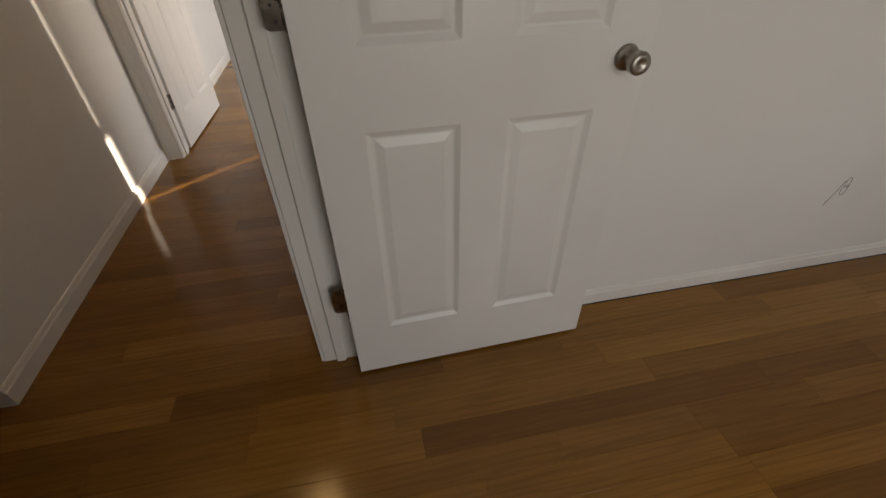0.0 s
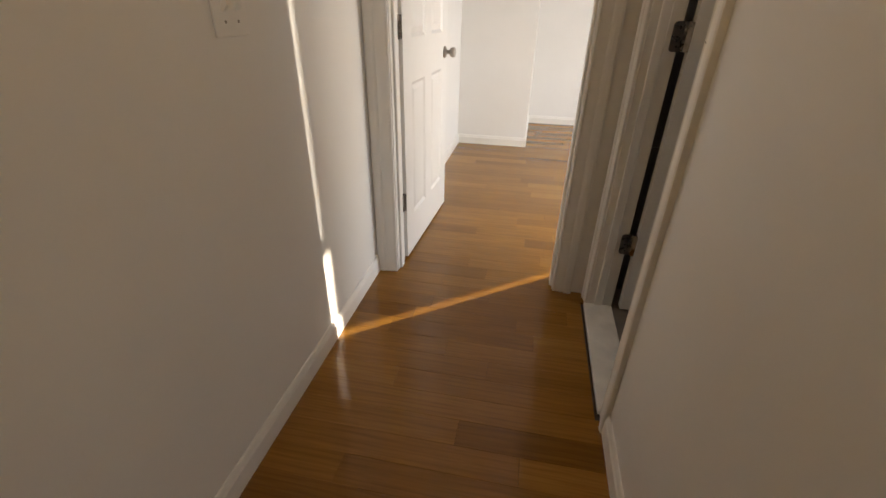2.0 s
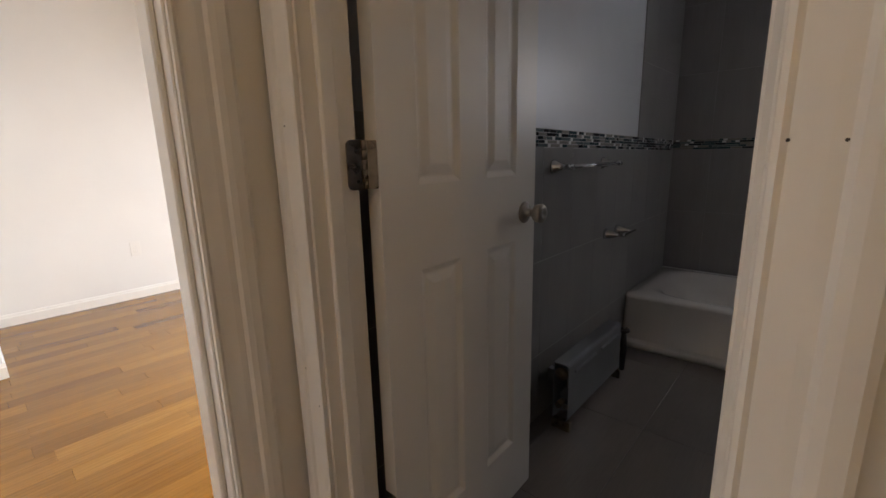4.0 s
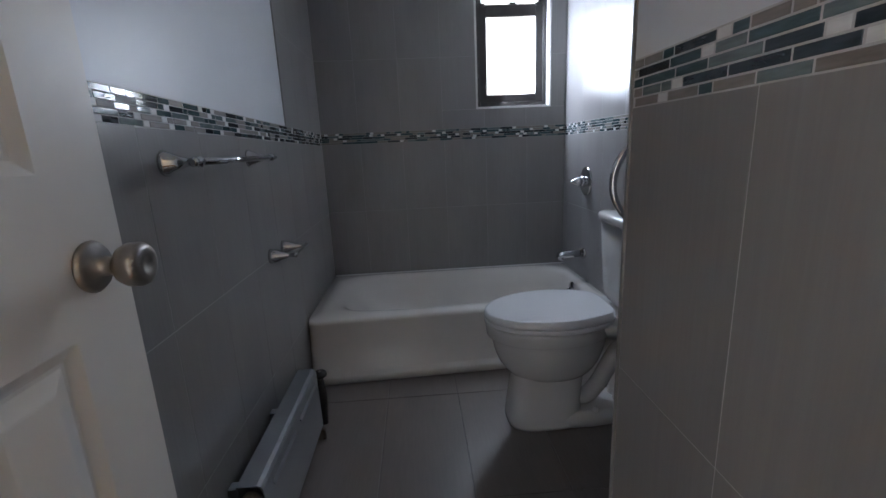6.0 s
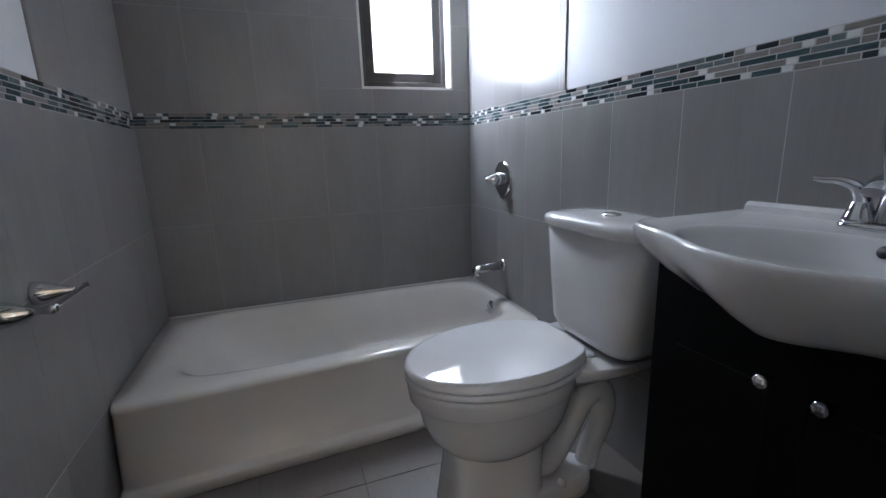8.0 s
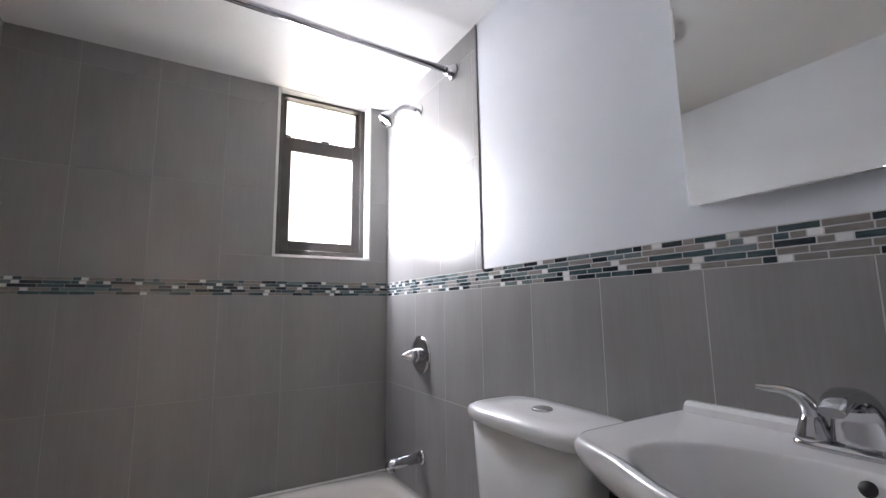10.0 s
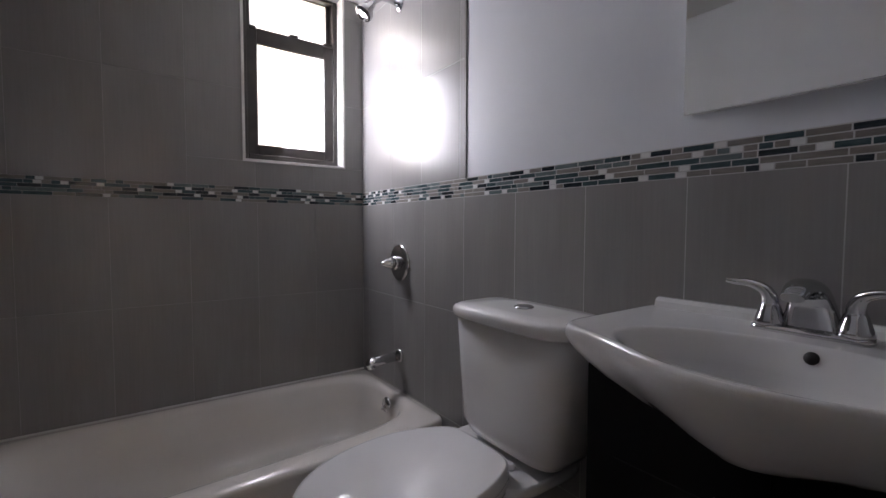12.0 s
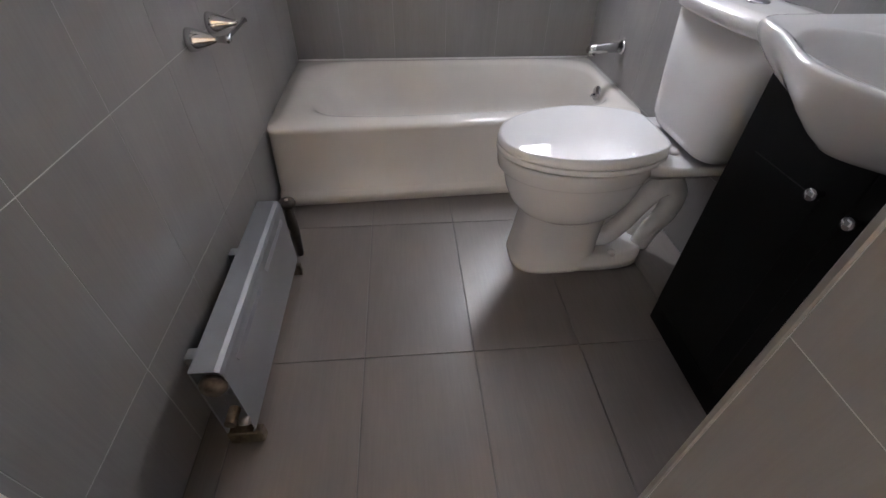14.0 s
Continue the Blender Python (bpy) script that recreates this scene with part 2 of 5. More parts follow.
def lathe(profile, base, axis, sides=28, bm=None):
    """A turned shape: profile of (distance along axis, radius)."""
    ax = Vector(axis).normalized()
    pts = [Vector(base) + ax * s for s, _ in profile]
    own = bmesh.new()
    side = ax.cross(Vector((0, 0, 1)) if abs(ax.z) < 0.9 else Vector((1, 0, 0))).normalized()
    up = ax.cross(side)
    rings = [[own.verts.new(q + max(r, 1e-4) * (math.cos(2 * math.pi * k / sides) * side + math.sin(2 * math.pi * k / sides) * up)) for k in range(sides)] for q, (_, r) in zip(pts, profile)]
    for r0, r1 in zip(rings, rings[1:]):
        for k in range(sides):
            own.faces.new((r0[k], r0[(k + 1) % sides], r1[(k + 1) % sides], r1[k]))
    own.faces.new(rings[0])
    own.faces.new(rings[-1])
    bmesh.ops.recalc_face_normals(own, faces=own.faces[:])
    for f in own.faces:
        f.smooth = len(f.verts) == 4
    return join(bm, own)


def loft(rings, bm=None, cap0=True, cap1=True, smooth=True):
    """Skins closed rings of points of equal number."""
    own = bmesh.new()
    vs = [[own.verts.new(q) for q in ring] for ring in rings]
    n = len(vs[0])
    for r0, r1 in zip(vs, vs[1:]):
        for k in range(n):
            own.faces.new((r0[k], r0[(k + 1) % n], r1[(k + 1) % n], r1[k]))
    if cap0:
        own.faces.new(vs[0])
    if cap1:
        own.faces.new(vs[-1])
    bmesh.ops.recalc_face_normals(own, faces=own.faces[:])
    for f in own.faces:
        f.smooth = smooth and len(f.verts) == 4
    return join(bm, own)


def mesh_of(name, bm, material):
    me = bpy.data.meshes.new(name)
    bm.to_mesh(me)
    bm.free()
    me.materials.append(material)
    return me


def part(name, bm, material, parent=None, label=""):
    ob = new(name, mesh_of(name, bm, material))
    if parent is not None:
        ob.parent = parent
    if label:
        ob["label"] = label
    return ob


def thing(name, label, category, at=(0, 0, 0), turn=0.0, group="", kind=""):
    ob = new(name)
    ob.empty_display_size = 0.05
    ob.matrix_basis = pose(*at, 0, 0, turn)
    return tagged(ob, label, category, group, kind)


def structure(name, bm, material, label, category):
    return tagged(part(name, bm, material), label, category, kind="structure")


# ================= plan =================
XL = -1.000          # hall west wall
XR = 0.027           # hall east wall, hall face
XB = 0.135           # its bathroom and bedroom face
YD = 0.145           # wall with the far door, hall face
YD2 = 0.265          # its far face
BN, BS, BE = 0.214, -1.276, 2.921   # bathroom tile faces: north, south, east
BC = 2.092           # bathroom ceiling
HC = 2.45            # other ceilings
NX, NY = 0.845, -0.660  # tiled entry wall: its corner
FE, FN, FN1, FNX = 2.2, 3.66, 2.602, -0.352  # far room: east, north, jog
BDN, BDS = 0.055, -0.571   # bathroom doorway, clear, north and south
FDW, FDE = -0.895, -0.130  # far doorway
B1N, B1S = -1.712, -2.95   # bedroom doorway
DH = 2.05
BRN = -1.635         # bedroom north wall

# ---- walls ----
b = box(-1.50, XL, -1.658, YD, 0, HC)
structure("wall_hall_west", b, WALL_PAINT, "white painted plaster wall of the hallway", "wall")
structure("wall_hall_recess", box(-1.50, -1.302, -4.9, -1.658, 0, HC), WALL_PAINT, "white painted wall set back beside the hallway", "wall")
b = box(-1.50, FDW - 0.02, YD, YD2, 0, HC)
box(FDE + 0.02, XB, YD, YD2, 0, HC, bm=b)
box(FDW - 0.02, FDE + 0.02, YD, YD2, DH + 0.02, HC, bm=b)
structure("wall_far_door", b, WALL_PAINT, "white wall with the doorway to the far room", "wall")
EAST_LABEL = "white wall between hallway, bathroom and bedroom"
for suffix, y0, y1, z0 in (("north", BDN + 0.02, YD, 0), ("middle", B1N + 0.02, BDS - 0.02, 0), ("south", -4.9, B1S - 0.02, 0), ("over_bathroom_door", BDS - 0.02, BDN + 0.02, DH + 0.02), ("over_bedroom_door", B1S - 0.02, B1N + 0.02, DH + 0.02)):
    structure("wall_hall_east_" + suffix, box(XR, XB - 0.008, y0, y1, z0, HC), WALL_PAINT, EAST_LABEL, "wall")
structure("wall_bedroom_north", box(XB - 0.008, 3.4, BRN, BS - 0.012, 0, HC), WALL_PAINT, "white bedroom wall behind the open door, with a pencil mark", "wall")
structure("wall_bedroom_east", box(3.28, 3.4, -4.9, BRN, 0, HC), WALL_PAINT, "white bedroom wall", "wall")
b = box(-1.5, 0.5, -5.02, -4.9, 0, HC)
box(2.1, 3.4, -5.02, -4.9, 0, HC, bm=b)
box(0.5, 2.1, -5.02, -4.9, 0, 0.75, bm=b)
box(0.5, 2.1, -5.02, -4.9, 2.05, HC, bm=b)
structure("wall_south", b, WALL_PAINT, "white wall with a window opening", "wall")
# far room
structure("wall_far_room_west", box(-1.15, -1.012, YD2, FN, 0, HC), WALL_PAINT, "white wall of the far room", "wall")
structure("wall_far_room_jog", box(-1.012, FNX, FN1, FN, 0, HC), WALL_PAINT, "white boxed-out corner of the far room", "wall")
structure("wall_far_room_north", box(-1.15, FE + 0.12, FN, FN + 0.12, 0, HC), WALL_PAINT, "white end wall of the far room", "wall")
WY0, WY1, WZ0, WZ1 = 0.95, 2.241, 0.56, 2.36
b = box(FE, FE + 0.12, YD2 + 0.12, WY0, 0, HC)
box(FE, FE + 0.12, WY1, FN, 0, HC, bm=b)
box(FE, FE + 0.12, WY0, WY1, 0, WZ0, bm=b)
box(FE, FE + 0.12, WY0, WY1, WZ1, HC, bm=b)
structure("wall_far_room_east", b, WALL_PAINT, "white wall with the sunny window of the far room", "wall")
structure("wall_far_room_south", box(XB, BE + 0.16, BN + 0.012, YD2 + 0.12, 0, HC), WALL_PAINT, "white wall between far room and bathroom", "wall")
# bathroom backing walls
WBY0, WBY1, WBZ0, WBZ1 = -1.174, -0.735, 1.299, 2.09   # bathroom window opening
b = box(BE + 0.0018, BE + 0.16, BS - 0.2, WBY0, 0, HC)
box(BE + 0.0018, BE + 0.16, WBY1, BN + 0.012, 0, HC, bm=b)
box(BE + 0.0018, BE + 0.16, WBY0, WBY1, 0, WBZ0, bm=b)
box(BE + 0.0018, BE + 0.16, WBY0, WBY1, WBZ1, HC, bm=b)
wall_be = structure("wall_bathroom_east", b, SHADED_GROUT, "grey tiled bathroom wall with a mosaic band and window", "wall")
# ceilings
b = box(-1.5, XB, -4.9, YD, HC, HC + 0.1)
box(XB, 3.4, -4.9, BRN, HC, HC + 0.1, bm=b)
structure("ceiling_hall", b, CEIL_PAINT, "white ceiling of hallway and bedroom", "ceiling")
structure("ceiling_far_room", box(-1.15, FE + 0.12, YD, FN + 0.12, HC + 0.002, HC + 0.1), CEIL_PAINT, "white ceiling of the far room", "ceiling")
structure("ceiling_bathroom", box(XB - 0.008, BE + 0.008, BS - 0.01, BN + 0.01, BC, BC + 0.08), CEIL_PAINT, "low white bathroom ceiling", "ceiling")
# floors (bases)
floor_wood = structure("floor_wood", box(-1.5, 3.4, -4.9, FN, -0.10, -0.012), DARK_VOID, "golden oak strip floor with a satin finish", "floor")

# ---- trim: baseboards, casings, jambs ----
def baseboard(name, run, normal, label="white painted wooden baseboard", h=0.085, d=0.013):
    """A moulded board along the straight run ((x, y), (x, y)), standing out along normal."""
    (ax, ay), (bx, by) = run
    along_x = abs(bx - ax) > abs(by - ay)
    s = normal
    prof = [(0, 0), (s * d, 0), (s * d, h * 0.72), (s * d * 0.7, h * 0.80), (s * d * 0.55, h * 0.93), (s * d * 0.3, h), (0, h)]
    if along_x:
        bm = prism([(ay + u, v) for u, v in prof], min(ax, bx), max(ax, bx), "x")
    else:
        bm = prism([(ax + u, v) for u, v in prof], min(ay, by), max(ay, by), "y")
    return structure(name, bm, TRIM_PAINT, label, "baseboard")


baseboard("baseboard_hall_west", ((XL, -1.671), (XL, YD - 0.02)), 1)
baseboard("baseboard_recess_north", ((-1.289, -1.658), (XL - 0.001, -1.658)), -1)
baseboard("baseboard_recess_west", ((-1.302, -4.9), (-1.302, -1.659)), 1)
baseboard("baseboard_hall_east", ((XR, B1N + 0.085), (XR, BDS - 0.075)), -1)
baseboard("baseboard_bedroom", ((XB + 0.07, BRN), (3.28, BRN)), -1, h=0.07, d=0.012)
baseboard("baseboard_far_west", ((-1.012, YD2), (-1.012, FN1 - 0.014)), 1)
baseboard("baseboard_far_jog", ((-1.012, FN1), (FNX + 0.013, FN1)), -1)
baseboard("baseboard_far_jog_side", ((FNX, FN1 + 0.001), (FNX, FN - 0.014)), 1)
baseboard("baseboard_far_north", ((FNX, FN), (FE, FN)), -1)


def casing_profile(w):
    """Width across the wall and thickness of a moulded door casing, thin at the opening."""
    return [(0, 0), (0, 0.009), (0.06 * w, 0.011), (0.12 * w, 0.009), (0.2 * w, 0.010), (0.42 * w, 0.0125), (0.55 * w, 0.013), (0.62 * w, 0.017), (0.74 * w, 0.019), (0.92 * w, 0.019), (w, 0.016), (w, 0)]


def casing(name, edge, out, face, normal, axis, z1=DH + 0.07, w=0.07):
    """An upright casing: edge of the opening, out = which way it spreads, face of the wall and its normal."""
    pts = []
    for u, v in casing_profile(w):
        a, c = edge + out * u, face + normal * v
        pts.append((a, c) if axis == "x" else (c, a))
    return structure(name, prism(pts, 0, z1), TRIM_PAINT, "white painted moulded door casing with layered paint", "door casing")


def head_casing(name, u0, u1, face, normal, axis, w=0.07):
    pts = [(DH + 0.005 + u, face + normal * v) for u, v in casing_profile(w)]
    if axis == "x":
        bm = prism([(c, z) for z, c in pts], u0, u1, "x")
    else:
        bm = prism([(c, z) for z, c in pts], u0, u1, "y")
    return structure(name, bm, TRIM_PAINT, "white painted head casing over a doorway", "door casing")


def jamb(name, x0, x1, y0, y1, stop):
    """A jamb board with its stop: stop = (x0, x1, y0, y1)."""
    bm = box(x0, x1, y0, y1, 0, DH + 0.02, 0.002)
    box(*stop, 0, DH, 0.003, bm=bm)
    return structure(name, bm, TRIM_PAINT, "white painted wooden door jamb with stop", "door jamb")


# bathroom doorway (in the hall's east wall)
jamb("jamb_bath_north", XR + 0.001, XB - 0.001, BDN, BDN + 0.0195, (XR + 0.03, XB - 0.045, BDN - 0.011, BDN + 0.001))
jamb("jamb_bath_south", XR + 0.001, XB - 0.001, BDS - 0.0195, BDS, (XR + 0.03, XB - 0.045, BDS - 0.001, BDS + 0.011))
casing("casing_bath_north", BDN + 0.004, 1, XR, -1, "y", w=0.070)
casing("casing_bath_south", BDS - 0.004, -1, XR, -1, "y", w=0.076)
head_casing("casing_bath_head", BDS - 0.004, BDN + 0.004, XR, -1, "y")
structure("jamb_bath_head", box(XR + 0.001, XB - 0.001, BDS, BDN, DH, DH + 0.0195), TRIM_PAINT, "white painted door head", "door jamb")
# far doorway
jamb("jamb_far_west", FDW - 0.0195, FDW, YD + 0.001, YD2 - 0.001, (FDW - 0.001, FDW + 0.011, YD + 0.03, YD2 - 0.045))
jamb("jamb_far_east", FDE, FDE + 0.0195, YD + 0.001, YD2 - 0.001, (FDE - 0.011, FDE + 0.001, YD + 0.03, YD2 - 0.045))
casing("casing_far_west", FDW - 0.004, -1, YD, -1, "x", w=0.098)
casing("casing_far_east", FDE + 0.004, 1, YD, -1, "x", w=0.085)
head_casing("casing_far_head", FDW - 0.004, FDE + 0.004, YD, -1, "x")
structure("jamb_far_head", box(FDW, FDE, YD + 0.001, YD2 - 0.001, DH, DH + 0.0195), TRIM_PAINT, "white painted door head", "door jamb")
# bedroom doorway
jamb("jamb_bedroom_north", XR - 0.013, XB + 0.016, B1N, B1N + 0.0195, (XR + 0.03, XB - 0.045, B1N - 0.011, B1N + 0.001))
jamb("jamb_bedroom_south", XR + 0.001, XB - 0.001, B1S - 0.0195, B1S, (XR + 0.03, XB - 0.045, B1S - 0.001, B1S + 0.011))
structure("casing_bedroom_backing", box(XR - 0.014, XR + 0.001, B1N + 0.0197, B1N + 0.073, 0, DH + 0.07), TRIM_PAINT, "white painted backing board under a door casing", "door casing")
casing("casing_bedroom_hall", B1N + 0.004, 1, XR - 0.0145, -1, "y")
casing("casing_bedroom_inside", B1N + 0.021, 1, XB - 0.008, 1, "y", w=0.050)
casing("casing_bedroom_hall_south", B1S - 0.004, -1, XR, -1, "y")
head_casing("casing_bedroom_head", B1S - 0.004, B1N + 0.004, XR, -1, "y")
# nail heads showing through the paint
nail = lathe([(0, 0.0014), (0.0008, 0.0011)], (0, 0, 0), (-1, 0, 0), 8)
nail_me = mesh_of("nail_head", nail, DARK_FRAME)
for y, z in ((BDS - 0.013, 1.129), (BDS - 0.044, 1.128), (BDN + 0.026, 1.177), (BDN + 0.035, 0.736), (BDN + 0.014, 0.66)):
    n = new("nail_head", nail_me)
    n.location = (XR - 0.0105 if abs(y - BDS) < 0.03 or abs(y - BDN) < 0.025 else XR - 0.019, y, z)
    tagged(n, "dark nail head sunk in the door casing", "nail", "nails in the casing")
structure("threshold", box(XR - 0.016, XB + 0.0, BDS + 0.001, BDN - 0.001, -0.01, 0.012, 0.003), MARBLE, "white marble sill across the bathroom doorway", "threshold")

# ---- bathroom walls ----
TILE_TOP, BAND_TOP = 1.117, 1.181
wall_bn = structure("wall_bathroom_north", box(XB - 0.008, BE + 0.008, BN + 0.0005, BN + 0.012, 0, BC), GROUT, "grey tiled bathroom wall with a mosaic band", "wall")
wall_bs = structure("wall_bathroom_south", box(NX, BE + 0.008, BS - 0.012, BS - 0.0005, 0, BC), GROUT, "grey tiled bathroom wall with a mosaic band", "wall")
wall_nib = structure("wall_entry", box(XB - 0.008, NX - 0.0005, BS - 0.012, NY - 0.0005, 0, BC), GROUT, "tiled wall projecting beside the bathroom door", "wall")
structure("wall_bathroom_west", box(XB - 0.008, XB, BDN + 0.025, BN + 0.003, 0, BC), BATH_PAINT, "painted strip beside the bathroom door", "wall")
EDGE_S, EDGE_N = 2.108, 2.200
structure("paint_south", box(NX, EDGE_S, BS - 0.0018, BS - 0.0004, BAND_TOP + 0.001, BC), BATH_PAINT, "glossy white painted wall above the tiles", "wall paint")
BAND_RISE = 0.016      # the band on the north wall climbs towards the door
north_low = lambda x: TILE_TOP - 0.003 + BAND_RISE * (BE - x)
BAND_N = 0.068
structure("paint_north", prism([(XB, north_low(XB) + BAND_N + 0.001), (EDGE_N, north_low(EDGE_N) + BAND_N + 0.001), (EDGE_N, BC), (XB, BC)], BN + 0.0004, BN + 0.0018, "y"), BATH_PAINT, "glossy white painted wall above the tiles", "wall paint")
structure("paint_entry", box(XB, NX - 0.0018, NY - 0.0018, NY - 0.0004, BAND_TOP + 0.001, BC), BATH_PAINT, "glossy white painted wall above the tiles", "wall paint")
structure("paint_entry_side", box(NX - 0.0018, NX - 0.0004, BS - 0.0018, NY - 0.0018, BAND_TOP + 0.001, BC), BATH_PAINT, "glossy white painted wall above the tiles", "wall paint")
TILE_EDGE = surface("tile_edge_trim", (0.16, 0.155, 0.15), (0.24, 0.23, 0.22), 0.38, 9, 90, 0.03, 0.0005)
WHITE_EDGE = surface("white_edge_trim", (0.62, 0.61, 0.59), (0.72, 0.71, 0.69), 0.38, 9, 90, 0.03, 0.0005)
structure("trim_tile_edge_south", box(EDGE_S - 0.010, EDGE_S + 0.002, BS - 0.003, BS + 0.004, BAND_TOP, BC, 0.002), TILE_EDGE, "slim grey tile edge strip", "trim")
structure("trim_tile_edge_north", box(EDGE_N - 0.010, EDGE_N + 0.002, BN - 0.004, BN + 0.003, north_low(EDGE_N) + BAND_N, BC, 0.002), TILE_EDGE, "slim grey tile edge strip", "trim")
structure("trim_entry_corner", box(NX - 0.008, NX + 0.002, NY - 0.008, NY + 0.002, 0, BC, 0.002), TILE_EDGE, "slim grey corner strip of the tiled entry wall", "trim")
# window: reveal trim
WY = (WBY0, WBY1)
b = box(BE - 0.004, BE + 0.008, WBY0 - 0.009, WBY0 + 0.001, WBZ0 - 0.009, BC)
box(BE - 0.004, BE + 0.008, WBY1 - 0.001, WBY1 + 0.009, WBZ0 - 0.009, BC, bm=b)
box(BE - 0.004, BE + 0.008, WBY0 + 0.001, WBY1 - 0.001, WBZ0 - 0.009, WBZ0 + 0.001, bm=b)
structure("trim_window", b, WHITE_EDGE, "white edge strip round the bathroom window", "trim")
b = box(BE + 0.0081, BE + 0.159, WBY0 - 0.0, WBY0 + 0.004, WBZ0, WBZ1)
box(BE + 0.0081, BE + 0.159, WBY1 - 0.004, WBY1, WBZ0, WBZ1, bm=b)
box(BE + 0.0081, BE + 0.159, WBY0 + 0.004, WBY1 - 0.004, WBZ0, WBZ0 + 0.004, bm=b)
structure("window_reveal", b, WHITE_EDGE, "white lining of the bathroom window recess", "window reveal")


def bath_window():
    w = thing("window_1", "dark bronze aluminium double-hung bathroom window with frosted panes", "window", kind="structure")
    x0, x1 = BE + 0.055, BE + 0.115
    y0, y1, z0, z1 = WBY0 + 0.004, WBY1 - 0.004, WBZ0 + 0.004, WBZ1
    part("window_frame", box(x0, x1, y1 - 0.022, y1, z0, z1, 0.002), DARK_FRAME, w)
    part("window_frame", box(x0, x1, y0, y0 + 0.022, z0, z1, 0.002), DARK_FRAME, w)
    part("window_sill", box(x0 - 0.008, x1, y0 + 0.022, y1 - 0.022, z0, z0 + 0.028, 0.002), DARK_FRAME, w)
    part("window_frame", box(x0, x1, y0 + 0.022, y1 - 0.022, z1 - 0.012, z1), DARK_FRAME, w)
    mid = 1.855
    lower = box(x0 + 0.004, x0 + 0.026, y0 + 0.022, y0 + 0.064, z0 + 0.028, mid + 0.02, 0.002)
    box(x0 + 0.004, x0 + 0.026, y1 - 0.064, y1 - 0.022, z0 + 0.028, mid + 0.02, 0.002, bm=lower)
    box(x0 + 0.004, x0 + 0.026, y0 + 0.064, y1 - 0.064, z0 + 0.028, z0 + 0.072, 0.002, bm=lower)
    box(x0 + 0.002, x0 + 0.028, y0 + 0.064, y1 - 0.064, mid - 0.042, mid + 0.024, 0.002, bm=lower)
    part("lower_sash", lower, DARK_FRAME, w)
    upper = box(x0 + 0.032, x1 - 0.004, y0 + 0.022, y0 + 0.042, mid - 0.02, z1 - 0.012, 0.002)
    box(x0 + 0.032, x1 - 0.004, y1 - 0.042, y1 - 0.022, mid - 0.02, z1 - 0.012, 0.002, bm=upper)
    box(x0 + 0.032, x1 - 0.004, y0 + 0.042, y1 - 0.042, mid - 0.018, mid + 0.012, 0.002, bm=upper)
    part("upper_sash", upper, DARK_FRAME, w)
    g1 = part("pane", box(x0 + 0.013, x0 + 0.017, y0 + 0.045, y1 - 0.045, z0 + 0.06, mid - 0.024), FROST, w)
    g2 = part("pane", box(x0 + 0.042, x0 + 0.046, y0 + 0.04, y1 - 0.04, mid + 0.01, z1 - 0.01), FROST, w)

    part("sash_lock", box(x0 - 0.004, x0 + 0.02, -0.985, -0.945, mid + 0.0245, mid + 0.034, 0.003), DARK_FRAME, w)
    part("finger_lift", box(x0 - 0.006, x0 + 0.003, -0.80, -0.77, mid + 0.012, mid + 0.030, 0.003), DARK_FRAME, w)
    part("finger_lift", box(x0 - 0.006, x0 + 0.003, -1.15, -1.10, mid + 0.012, mid + 0.030, 0.003), DARK_FRAME, w)


bath_window()


def far_window():
    w = thing("window_2", "white double-hung window with the lower sash raised", "window", kind="structure")
    x0, x1 = FE + 0.04, FE + 0.10
    for y0, y1 in ((WY0, WY0 + 0.035), (WY1 - 0.035, WY1)):
        part("window_frame", box(x0, x1, y0, y1, WZ0, WZ1, 0.002), TRIM_PAINT, w)
    part("window_sill", box(FE - 0.03, x1, WY0, WY1, WZ0 - 0.02, WZ0 + 0.005, 0.003), TRIM_PAINT, w)
    for x, z0 in ((x0 + 0.035, 1.45), (x0 + 0.008, 1.41)):
        s = box(x, x + 0.022, WY0 + 0.035, WY1 - 0.035, z0, z0 + 0.04, 0.002)
        box(x, x + 0.022, WY0 + 0.035, WY1 - 0.035, WZ1 - 0.04, WZ1, 0.002, bm=s)
        box(x, x + 0.022, WY0 + 0.035, WY0 + 0.07, z0 + 0.04, WZ1 - 0.04, bm=s)
        box(x, x + 0.022, WY1 - 0.07, WY1 - 0.035, z0 + 0.04, WZ1 - 0.04, bm=s)
        sash = part("sash", s, TRIM_PAINT, w)
        part("pane", box(x + 0.009, x + 0.013, WY0 + 0.065, WY1 - 0.065, z0 + 0.035, WZ1 - 0.035), CLEAR, sash)


far_window()


# ---- doors ----
HINGE = surface("hinge_nickel", (0.19, 0.165, 0.14), (0.31, 0.275, 0.24), 0.28, 30, 200, 0.08, 0.0004, 1.0)


def plate(x0, x1, y0, y1, z0, z1, r):
    """A flat plate with two rounded corners at x0."""
    pts = [(x1, z0), (x1, z1)]
    for cz, a0 in ((z1 - r, 90), (z0 + r, 180)):
        pts += [(x0 + r + r * math.cos(radians(a0 + k * 18)), cz + r * math.sin(radians(a0 + k * 18))) for k in range(6)]
    return prism(pts, y0, y1, "y")


